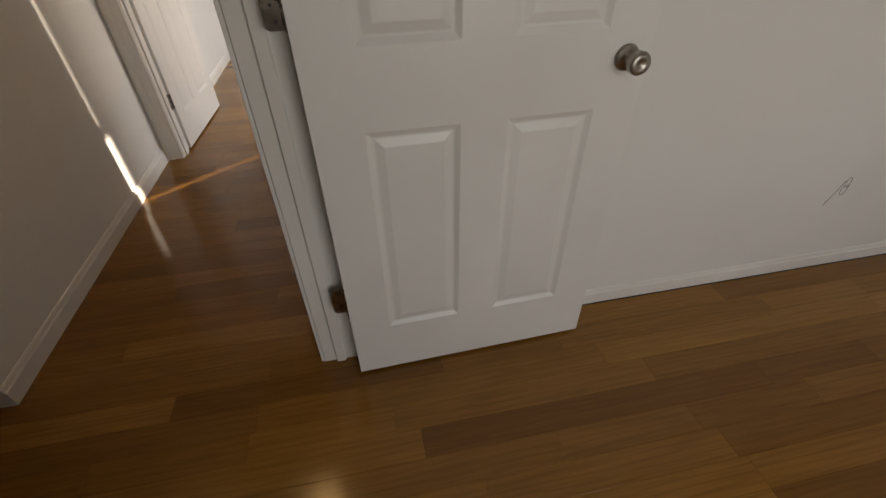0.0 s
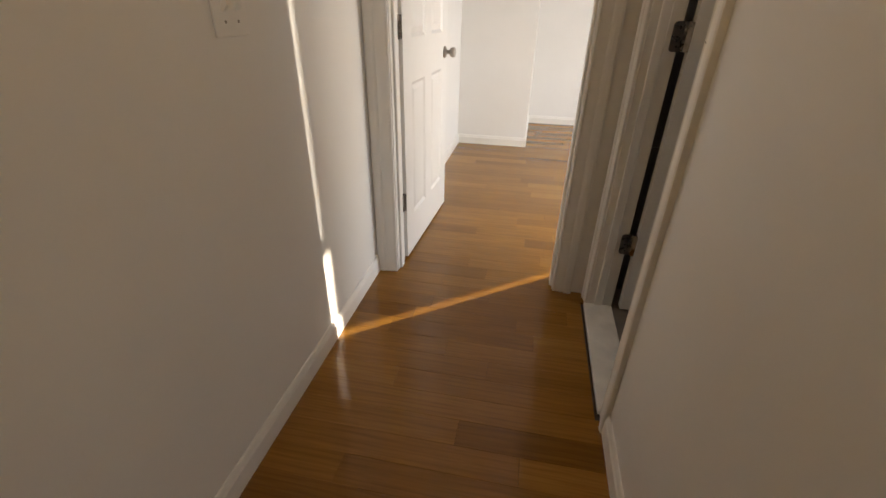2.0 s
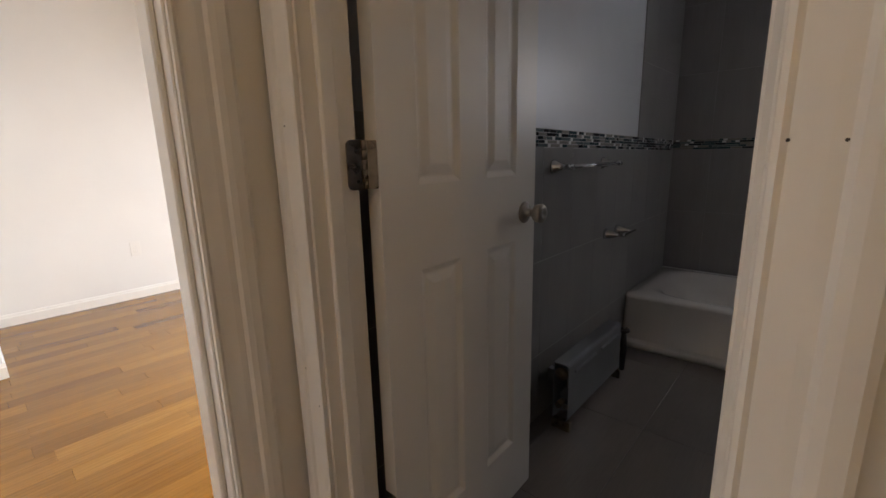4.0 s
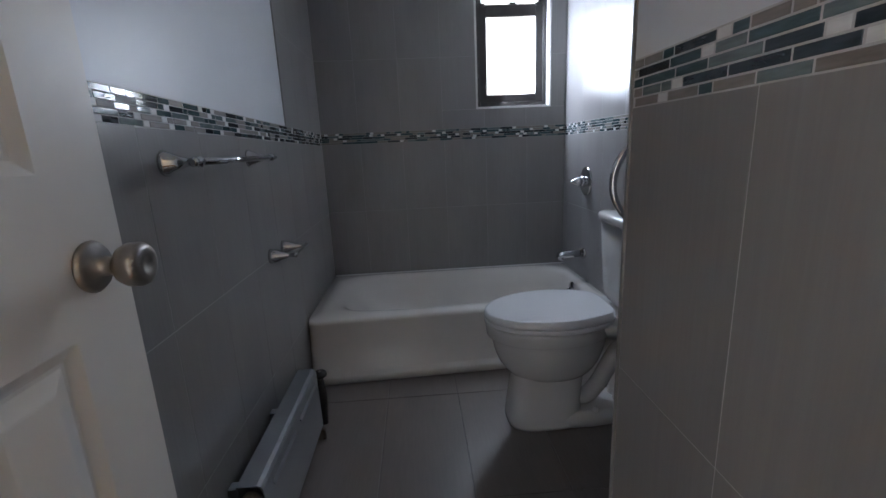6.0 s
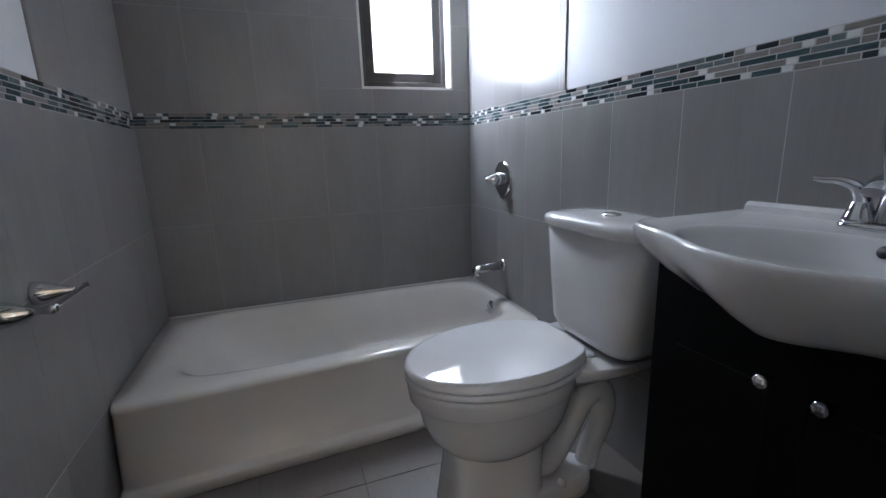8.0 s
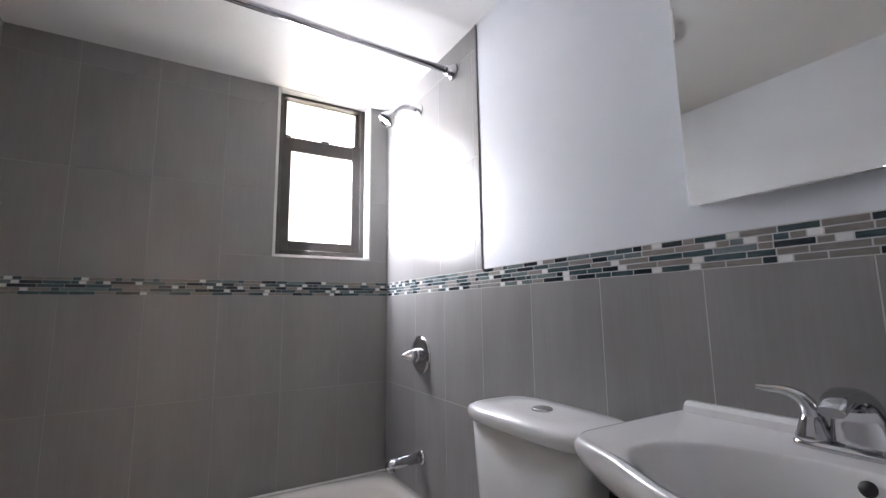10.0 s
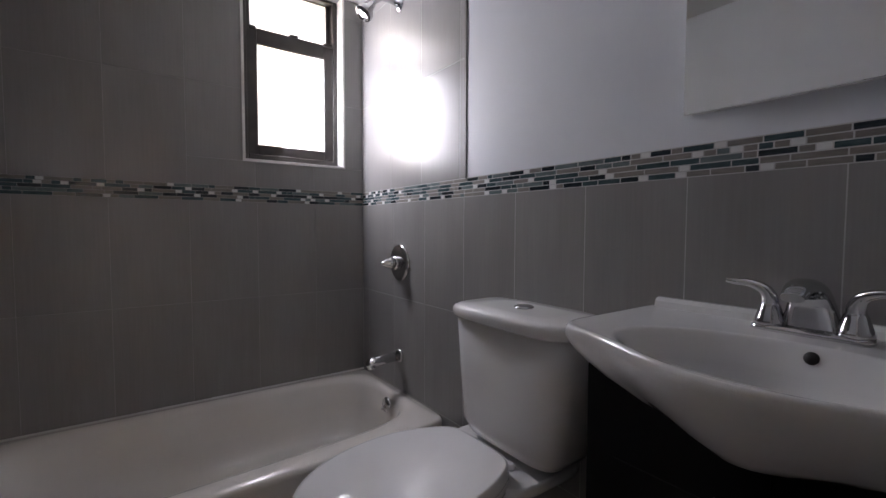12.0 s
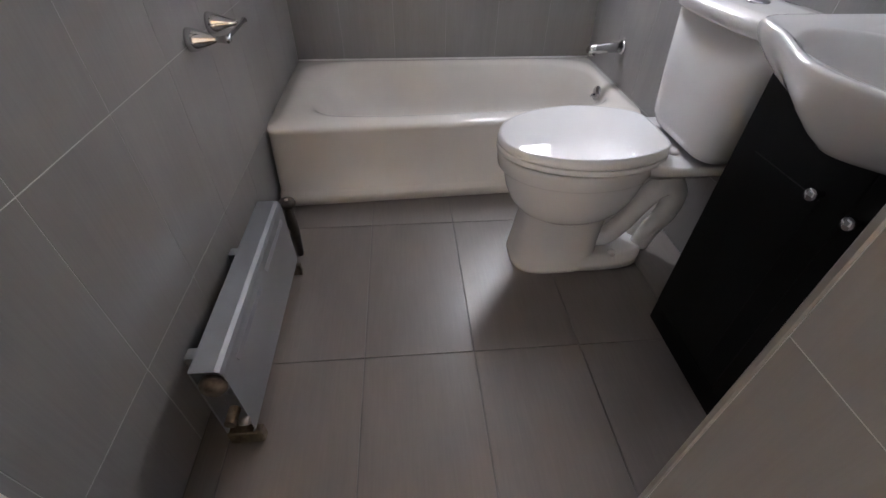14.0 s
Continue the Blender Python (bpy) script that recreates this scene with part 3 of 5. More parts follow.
def hinge(parent, z, leaf_y, pin):
    """Pin: the barrel's place beside the hinge edge; the jamb leaf lies at leaf_y."""
    px, py = pin
    h = part("hinge", plate(px - 0.040, px - 0.003, leaf_y, leaf_y + 0.003, z - 0.046, z + 0.046, 0.012), HINGE, parent, "worn satin nickel butt hinge")
    leaf = box(-0.0035, -0.0005, 0.001, 0.034, z - 0.045, z + 0.045, 0.001)
    if px < -0.008:
        prism([(px, py - 0.001), (-0.003, 0.001), (-0.003, 0.004), (px, py + 0.002)], z - 0.045, z + 0.045, bm=leaf)
    part("hinge_leaf", leaf, HINGE, h)
    bar = None
    for k in range(5):
        bar = tube([(px, py, z - 0.045 + 0.018 * k + 0.0006), (px, py, z - 0.045 + 0.018 * (k + 1) - 0.0006)], 0.0052, 10, bar)
    part("hinge_barrel", bar, HINGE, h)
    for dz in (-0.03, 0.0, 0.03):
        part("screw", lathe([(0, 0.0038), (0.0012, 0.003)], (px - 0.018 - 0.004 * (dz == 0), leaf_y, z + dz), (0, -1, 0), 10), DARK_FRAME, h)
    return h


def door_panel(x0, x1, z0, z1):
    """A raised field panel seen on both faces of the door."""
    t = 0.035
    bm = None
    for face, s in ((0.0, 1), (t, -1)):
        rings = []
        for inset, depth in ((0.0, 0.0), (0.004, 0.0022), (0.011, 0.0065), (0.015, 0.0085), (0.020, 0.0085), (0.040, 0.0030), (0.043, 0.0026)):
            y = face + s * depth
            rings.append([(x0 + inset, y, z0 + inset), (x1 - inset, y, z0 + inset), (x1 - inset, y, z1 - inset), (x0 + inset, y, z1 - inset)])
        bm = loft(rings, bm, cap0=False, cap1=True, smooth=False)
    return bm


def panel_door(name, label, at, turn, w, h=2.03, z_low=(0.205, 0.865), z_mid=(1.05, 1.62), z_top=(1.72, 1.915), stile=0.115, mull=0.115, knob_z=0.955, knob=True, hinges=(0.315, 1.095, 1.85), leaf_y=0.010, pin=None):
    d = thing(name, label, "door", at, turn, kind="structure")
    t = 0.035
    pw = (w - 2 * stile - mull) / 2
    xs = ((stile, stile + pw), (stile + pw + mull, w - stile))
    slab = box(0, stile, 0, t, 0, h, 0.0)
    box(w - stile, w, 0, t, 0, h, bm=slab)
    zs = (z_low, z_mid, z_top)
    rails = [(0, z_low[0]), (z_low[1], z_mid[0]), (z_mid[1], z_top[0]), (z_top[1], h)]
    for a, c in rails:
        box(stile, w - stile, 0, t, a, c, bm=slab)
    for a, c in zs:
        box(stile + pw, stile + pw + mull, 0, t, a, c, bm=slab)
    bmesh.ops.remove_doubles(slab, verts=slab.verts[:], dist=1e-5)
    part("slab", slab, DOOR_PAINT, d)
    for a, c in zs:
        for x0, x1 in xs:
            part("panel", door_panel(x0, x1, a, c), DOOR_PAINT, d)
    for z in hinges:
        hinge(d, z, leaf_y, pin or (-0.004, leaf_y + 0.001))
    if knob:
        for face, s in ((0.0, -1), (t, 1)):
            prof = [(0, 0.031), (0.003, 0.0315), (0.008, 0.027), (0.011, 0.013), (0.026, 0.0105), (0.032, 0.014), (0.036, 0.022), (0.044, 0.0262), (0.056, 0.0268), (0.062, 0.024), (0.0645, 0.017), (0.0635, 0.010), (0.0605, 0.004), (0.0605, 0.0)]
            part("door_knob", lathe(prof, (w - 0.062, face, knob_z), (0, s, 0)), NICKEL, d, "brushed nickel round door knob")
    part("latch_plate", box(w - 0.0005, w + 0.0012, 0.006, 0.029, knob_z - 0.028, knob_z + 0.028, 0.0005), NICKEL, d)
    return d


panel_door("door_1", "white six-panel bedroom door standing open against the wall", (0.140, -1.792, 0.012), 1.6, 0.815, knob_z=0.985, stile=0.120, mull=0.118, hinges=(0.318, 1.128, 1.86), leaf_y=0.0325)
panel_door("door_2", "white six-panel bathroom door standing open inwards", (0.166, 0.034, 0.014), 1.4, 0.615, stile=0.108, mull=0.108, knob_z=0.94, leaf_y=0.017, pin=(-0.019, 0.016))
panel_door("door_3", "white six-panel door standing open into the far room", (-0.880, 0.272, 0.012), 87.2, 0.79, knob_z=0.945)

# ---- hallway things ----
def switch_plate():
    s = thing("light_switch", "white double toggle light switch on the hallway wall", "light switch", (XL, -0.685, 1.176))
    bm = box(0, 0.006, -0.060, 0.060, -0.060, 0.060, 0.0025, 2)
    part("plate", bm, TRIM_PAINT, s)
    for y in (-0.023, 0.023):
        part("toggle", prism([(0.006, -0.010), (0.019, 0.002), (0.019, 0.010), (0.006, 0.010)], y - 0.005, y + 0.005, "y"), TRIM_PAINT, s)
        for z in (-0.030, 0.030):
            part("screw", lathe([(0, 0.0035), (0.0012, 0.003)], (0.006, y, z), (1, 0, 0), 10), NICKEL, s)


switch_plate()


def outlet():
    s = thing("wall_outlet", "white duplex power outlet low on the far wall", "outlet", (0.565, FN, 0.42))
    part("plate", box(-0.036, 0.036, -0.006, 0, -0.058, 0.058, 0.0025, 2), TRIM_PAINT, s)
    for z in (-0.02, 0.02):
        r = part("receptacle", box(-0.017, 0.017, -0.009, -0.006, z - 0.014, z + 0.014, 0.002), TRIM_PAINT, s)
        for x in (-0.006, 0.006):
            part("slot", box(x - 0.001, x + 0.001, -0.0098, -0.0088, z - 0.005, z + 0.005), DARK_FRAME, r)


outlet()


def pencil_mark():
    PENCIL = surface("pencil", (0.16, 0.15, 0.14), (0.26, 0.25, 0.24), 0.8, 200, 400, 0.0)
    y = BRN - 0.0006
    m = part("pencil_mark", tube([(2.005, y, 0.335), (2.028, y, 0.39), (2.046, y, 0.44)], 0.0012, 6), PENCIL)
    ring = [(2.062 + 0.013 * math.cos(a) * (1 if a < 6.3 else 0.8), y, 0.395 + 0.022 * math.sin(a) + (0.035 if a > 6.3 else 0)) for a in [i * 0.4 for i in range(31)]]
    part("pencil_loop", tube(ring, 0.0011, 6), PENCIL, m)
    tagged(m, "grey pencil scribble on the white bedroom wall", "pencil mark")


pencil_mark()


def hall_lamp():
    d = thing("ceiling_light", "round flush ceiling light with a warm glass dome", "ceiling light", (-0.42, -1.15, HC))
    part("base", lathe([(0, 0.125), (0.018, 0.125), (0.022, 0.115)], (0, 0, 0), (0, 0, -1)), NICKEL, d)
    m, t, p = nodes_of("warm_dome", 0.4, 0, (1.0, 0.86, 0.62))
    p.inputs["Emission Color"].default_value = (1.0, 0.62, 0.24, 1)
    p.inputs["Emission Strength"].default_value = HALL_LAMP
    part("dome", lathe([(0.022, 0.112), (0.04, 0.105), (0.06, 0.085), (0.075, 0.05), (0.08, 0.0)], (0, 0, 0), (0, 0, -1)), m, d, "glowing glass dome")


HALL_LAMP = 6.5
hall_lamp()

# ================= bathroom things =================
PORCELAIN = surface("white_porcelain", (0.66, 0.655, 0.65), (0.71, 0.705, 0.70), 0.06, 3, 40, 0.01, 0.001, rough_var=0.02)
TUB_ENAMEL = surface("cream_tub_enamel", (0.70, 0.665, 0.62), (0.75, 0.715, 0.67), 0.16, 3, 50, 0.02, 0.001, rough_var=0.05)
SEAT_WHITE = surface("seat_plastic", (0.78, 0.78, 0.79), (0.82, 0.82, 0.83), 0.03, 4, 60, 0.0, 0.001, rough_var=0.01)
ESPRESSO = surface("espresso_wood", (0.0026, 0.0023, 0.0022), (0.006, 0.0053, 0.0051), 0.5, 6, 90, 0.1, 0.001, stretch=(1, 1, 0.1), spec=0.12)
RAD_PAINT = surface("radiator_enamel", (0.27, 0.28, 0.30), (0.34, 0.35, 0.37), 0.36, 5, 80, 0.03, 0.0005, metal=0.6, rough_var=0.06)
OLD_BRASS = surface("corroded_brass", (0.06, 0.045, 0.03), (0.24, 0.20, 0.15), 0.45, 40, 160, 0.4, 0.002, 0.7)
BLACK_IRON = surface("black_valve_iron", (0.012, 0.010, 0.009), (0.05, 0.035, 0.025), 0.55, 40, 160, 0.4, 0.002)
m, t, p = nodes_of("mirror_silver", 0.02, 1.0, (0.82, 0.83, 0.82))
MIRROR = m
CABINET_WHITE = surface("cabinet_white", (0.72, 0.72, 0.71), (0.78, 0.78, 0.77), 0.4, 4, 60, 0.03, 0.001)


def sring(cx, cy, z, a, b, n=2.0, count=48, front=1.0, turn=0.0):
    """A rounded outline: power n from ellipse (2) to box; front stretches the +y half."""
    out = []
    for k in range(count):
        th = 2 * math.pi * k / count + turn
        c, s = math.cos(th), math.sin(th)
        x = a * math.copysign(abs(c) ** (2 / n), c)
        y = b * math.copysign(abs(s) ** (2 / n), s)
        out.append((cx + x, cy + (y * front if y > 0 else y), z))
    return out


def bathtub():
    d = thing("bathtub", "cream enamelled alcove bathtub along the tiled end wall", "bathtub")
    x_in, y0, y1, rim = BE - 0.003, BS + 0.002, BN - 0.002, 0.298
    cy, ly = (y0 + y1) / 2, (y1 - y0) / 2
    N = 96

    def outer(z, xf, r=30, pull=0.0):
        cx, ax = (xf + x_in) / 2, (x_in - xf) / 2
        return sring(cx, cy, z, ax - pull, ly - pull * 0.0, r, N)

    def inner(z, x0, x1, ya, yb, n):
        return sring((x0 + x1) / 2, (ya + yb) / 2, z, (x1 - x0) / 2, (yb - ya) / 2, n, N)

    rings = [outer(0.0, 2.125), outer(0.030, 2.125), outer(0.036, 2.128), outer(0.044, 2.150), outer(0.050, 2.156), outer(0.15, 2.170), outer(rim - 0.035, 2.188), outer(rim - 0.02, 2.184), outer(rim - 0.008, 2.186), outer(rim, 2.198, 26),
             inner(rim + 0.001, 2.262, 2.885, -1.235, 0.135, 5.5), inner(rim - 0.004, 2.276, 2.872, -1.222, 0.112, 4.6), inner(rim - 0.02, 2.290, 2.860, -1.212, 0.085, 4.2),
             inner(rim - 0.10, 2.312, 2.842, -1.19, 0.02, 4.0), inner(0.14, 2.331, 2.826, -1.17, -0.045, 3.8), inner(0.105, 2.345, 2.811, -1.153, -0.09, 3.7), inner(0.082, 2.362, 2.793, -1.133, -0.135, 3.6), inner(0.067, 2.384, 2.772, -1.108, -0.18, 3.4), inner(0.058, 2.412, 2.745, -1.075, -0.235, 3.2), inner(0.053, 2.455, 2.705, -1.03, -0.32, 2.9), inner(0.05, 2.52, 2.64, -0.95, -0.5, 2.4)]
    tub = loft(rings)
    for v in tub.verts:         # the apron stands a little out of square with the wall
        v.co.x -= 0.046 * (v.co.y + 0.75) * min(1.0, max(0.0, (x_in - v.co.x) / (x_in - 2.2)))
    part("tub_body", tub, TUB_ENAMEL, d)
    part("caulk", box(BE - 0.012, BE - 0.001, y0, y1, rim - 0.002, rim + 0.006, 0.003), WHITE_EDGE, d)
    ov = part("overflow_plate", lathe([(0, 0.033), (0.004, 0.034), (0.010, 0.029), (0.014, 0.010), (0.016, 0.0)], (2.545, -1.208, 0.252), (0, 1, 0.12)), CHROME, d, "chrome overflow plate")
    part("lever", tube([(2.545, -1.192, 0.250), (2.545, -1.178, 0.236)], 0.005, 10), CHROME, ov)
    part("drain", lathe([(0, 0.03), (0.004, 0.028), (0.005, 0.0)], (2.58, -0.97, 0.049), (0, 0, 1)), CHROME, d)


bathtub()


def tub_spout():
    d = thing("tub_spout", "chrome bathtub spout on the tiled wall", "tub spout", (2.555, BS, 0.452))
    part("flange", lathe([(0, 0.030), (0.006, 0.029), (0.012, 0.024)], (0, 0, 0), (0, 1, 0)), CHROME, d)
    rings = []
    for y, z, a, b in ((0.010, 0, 0.021, 0.021), (0.07, -0.001, 0.022, 0.021), (0.125, -0.004, 0.022, 0.020), (0.150, -0.009, 0.021, 0.018), (0.157, -0.012, 0.015, 0.011)):
        rings.append([(a * math.cos(q), y, z + b * math.sin(q)) for q in [2 * math.pi * k / 24 for k in range(24)]])
    part("body", loft(rings), CHROME, d)
    part("nozzle", lathe([(0, 0.015), (0.018, 0.015)], (0, 0.136, -0.016), (0, 0, -1)), CHROME, d)


tub_spout()


def shower_valve():
    d = thing("shower_valve", "chrome round shower valve with a pointed handle", "shower valve", (2.554, BS, 0.859))
    part("escutcheon", lathe([(0, 0.080), (0.004, 0.081), (0.010, 0.076), (0.014, 0.060), (0.016, 0.045), (0.018, 0.030)], (0, 0, 0), (0, 1, 0), 40), CHROME, d)
    part("sleeve", lathe([(0.016, 0.031), (0.030, 0.030), (0.034, 0.026), (0.036, 0.018)], (0, 0, 0), (0, 1, 0)), CHROME, d)
    part("handle", lathe([(0.034, 0.024), (0.040, 0.029), (0.052, 0.027), (0.066, 0.019), (0.080, 0.012), (0.090, 0.006), (0.093, 0.0)], (0, 0, 0), (0, 1, 0)), CHROME, d)


shower_valve()


def shower_head():
    d = thing("shower", "chrome shower head on a bent wall arm", "shower", (2.553, BS, 1.942))
    part("flange", lathe([(0, 0.030), (0.004, 0.029), (0.010, 0.016)], (0, 0, 0), (0, 1, 0)), CHROME, d)
    pts = [(0, 0.005, 0), (0, 0.05, 0.006), (0, 0.085, 0.002), (0, 0.11, -0.014), (0, 0.128, -0.034)]
    part("arm", tube(pts, 0.0105, 14), CHROME, d)
    part("head", lathe([(0, 0.013), (0.012, 0.016), (0.02, 0.015), (0.034, 0.024), (0.052, 0.035), (0.066, 0.036), (0.070, 0.033), (0.070, 0.0)], (0, 0.124, -0.030), (0, 0.62, -0.78)), CHROME, d)


shower_head()


def curtain_rod():
    d = thing("shower_rod", "chrome shower curtain rod spanning the tub", "curtain rod", (2.265, 0, 1.985))
    part("rod", tube([(0, BS + 0.004, 0), (-0.03, BN - 0.004, 0.010)], 0.0125, 18), CHROME, d)
    for y, s in ((BS, 1), (BN, -1)):
        part("flange", lathe([(0, 0.034), (0.006, 0.034), (0.012, 0.026), (0.022, 0.020), (0.034, 0.017)], (0 if s > 0 else -0.03, y, 0 if s > 0 else 0.010), (0, s, 0)), CHROME, d)


curtain_rod()


def toilet():
    d = thing("toilet", "white two-piece porcelain toilet with closed lid", "toilet", (1.742, 0, 0))
    # pedestal and bowl in one casting
    egg = lambda z, a, yb, yf, n=2.0: sring(0, (yb + yf) / 2, z, a, (yf - yb) / 2, n, 56)
    part("pedestal", loft([egg(z, w, yb, yf, n) for z, w, yb, yf, n in ((0.0, 0.112, -0.945, -0.652, 3.3), (0.012, 0.112, -0.945, -0.652, 3.3), (0.03, 0.108, -0.943, -0.656, 3.4), (0.10, 0.101, -0.940, -0.666, 3.5), (0.17, 0.097, -0.945, -0.675, 3.4), (0.225, 0.098, -0.955, -0.676, 3.0), (0.27, 0.104, -0.975, -0.674, 2.6))]), PORCELAIN, d)
    rings = [egg(0.186, 0.060, -0.93, -0.72), egg(0.190, 0.088, -0.955, -0.690), egg(0.200, 0.104, -0.975, -0.673, 2.1), egg(0.222, 0.122, -0.995, -0.652, 2.1), egg(0.255, 0.141, -1.015, -0.627, 2.1), egg(0.295, 0.152, -1.03, -0.611, 2.1), egg(0.340, 0.158, -1.04, -0.601, 2.1), egg(0.362, 0.160, -1.043, -0.598, 2.1),
             egg(0.365, 0.162, -1.044, -0.596, 2.1), egg(0.3665, 0.172, -1.048, -0.581, 2.1), egg(0.369, 0.174, -1.049, -0.579, 2.1), egg(0.406, 0.176, -1.05, -0.576, 2.1), egg(0.412, 0.175, -1.05, -0.577, 2.1), egg(0.416, 0.170, -1.045, -0.582, 2.1)]
    part("bowl", loft(rings), PORCELAIN, d)
    foot = [sring(0, -0.90, z, a, 0.215, 3.2, 48) for z, a in ((0.0, 0.108), (0.03, 0.108), (0.052, 0.100), (0.058, 0.088))]
    part("foot", loft(foot), PORCELAIN, d)
    for s in (-1, 1):
        trap = [(s * 0.034, -0.90, 0.115), (s * 0.040, -0.955, 0.095), (s * 0.042, -1.005, 0.145), (s * 0.040, -1.045, 0.215), (s * 0.038, -1.085, 0.278), (s * 0.036, -1.130, 0.296), (s * 0.034, -1.160, 0.255), (s * 0.032, -1.156, 0.180), (s * 0.030, -1.125, 0.110), (s * 0.028, -1.11, 0.045)]
        run, fat = eased(trap, [0.030, 0.032, 0.032, 0.033, 0.035, 0.037, 0.037, 0.034, 0.032, 0.032])
        part("trapway", tube(run, 0.05, 20, radii=fat), PORCELAIN, d)
        part("bolt_cap", lathe([(0, 0.014), (0.010, 0.013), (0.017, 0.008), (0.019, 0)], (s * 0.085, -0.985, 0.052), (0, 0, 1), 18), PORCELAIN, d)
    deck = [sring(0, -1.125, z, a, b, 4.5, 48) for z, a, b in ((0.345, 0.085, 0.115), (0.375, 0.120, 0.135), (0.405, 0.165, 0.142), (0.424, 0.168, 0.143), (0.430, 0.160, 0.138))]
    part("deck", loft(deck), PORCELAIN, d)
    def seat_o(z, k):
        """Round towards the front, squared off at the hinges."""
        out = []
        for i in range(72):
            th = 2 * math.pi * i / 72
            c, s = math.cos(th), math.sin(th)
            n = 2.1 if s > 0 else 2.1 + 6.0 * min(1.0, -1.6 * s)
            x, y = math.copysign(abs(c) ** (2 / n), c), math.copysign(abs(s) ** (2 / n), s)
            taper = 1.0 if s > 0 else 1.0 - 0.34 * (-y) ** 1.9
            out.append((0.177 * k * x * taper, -0.845 + (0.274 if s > 0 else 0.200) * k * y, z))
        return out

    part("seat", loft([seat_o(0.418, 0.985), seat_o(0.421, 1.0), seat_o(0.432, 1.0), seat_o(0.436, 0.985)]), SEAT_WHITE, d)
    lid = loft([seat_o(0.4375, 0.985), seat_o(0.4395, 0.998), seat_o(0.447, 0.998), seat_o(0.4495, 0.992)] + [seat_o(0.4505, k) for k in (0.984, 0.95, 0.88, 0.78, 0.66, 0.54, 0.42, 0.30, 0.18, 0.06)])
    for v in lid.verts:         # gently crowned, thicker towards the hinges
        if v.co.z > 0.4500:
            v.co.z += 0.008 * (1 - (v.co.x / 0.176) ** 2) + 0.012 * (1 - ((v.co.y + 0.82) / 0.25) ** 2) + 0.025 * max(0.0, -0.577 - v.co.y)
    part("seat_lid", lid, SEAT_WHITE, d, "glossy closed toilet lid")
    for x in (-0.075, 0.075):
        part("seat_hinge", lathe([(0, 0.016), (0.008, 0.015), (0.013, 0.009)], (x, -1.068, 0.429), (0, 0, 1), 18), SEAT_WHITE, d)
    tx = -0.030
    tank = part("tank", loft([sring(tx, -1.166, z, a, b, 5.0, 56) for z, a, b in ((0.440, 0.120, 0.070), (0.452, 0.152, 0.083), (0.480, 0.172, 0.092), (0.60, 0.184, 0.098), (0.765, 0.196, 0.104))]), PORCELAIN, d, "tapered porcelain cistern")
    part("tank_lid", loft([sring(tx, -1.160, z, a, b, 4.2, 56) for z, a, b in ((0.766, 0.204, 0.108), (0.772, 0.210, 0.113), (0.786, 0.211, 0.113), (0.796, 0.205, 0.109), (0.801, 0.190, 0.098), (0.803, 0.12, 0.06))]), PORCELAIN, tank)
    part("flush_button", lathe([(0, 0.026), (0.004, 0.026), (0.007, 0.022), (0.007, 0.0)], (tx + 0.005, -1.165, 0.802), (0, 0, 1)), CHROME, tank, "chrome flush button")


toilet()


SX, SZ = 1.132, 0.846      # vanity centre line and sink deck height


def sink_outline(z, grow=0.0, lift=0.0, count=84):
    """The plan of the sink: straight back and sides, with a belly to the front."""
    cy = -1.10
    def inside(x, y):
        u = abs(x - SX)
        front = -0.935 + grow + 0.088 * (0.5 + 0.5 * math.cos(math.pi * min(u / 0.275, 1.0)))
        side = 0.298 + grow
        k = max(0.0, u - (side - 0.05)) / 0.05
        return u < side and BS + 0.003 < y < front - 0.05 * k * k * k
    out = []
    for i in range(count):
        th = 2 * math.pi * i / count
        lo, hi = 0.0, 0.6
        for _ in range(24):
            mid = (lo + hi) / 2
            if inside(SX + mid * math.cos(th), cy + mid * math.sin(th)):
                lo = mid
            else:
                hi = mid
        out.append((SX + lo * math.cos(th), cy + lo * math.sin(th), z))
    return out


def shrink(ring, k, ky, z, cy=-1.10):
    return [(SX + (x - SX) * k, cy + (y - cy) * ky, z) for x, y, _ in ring]


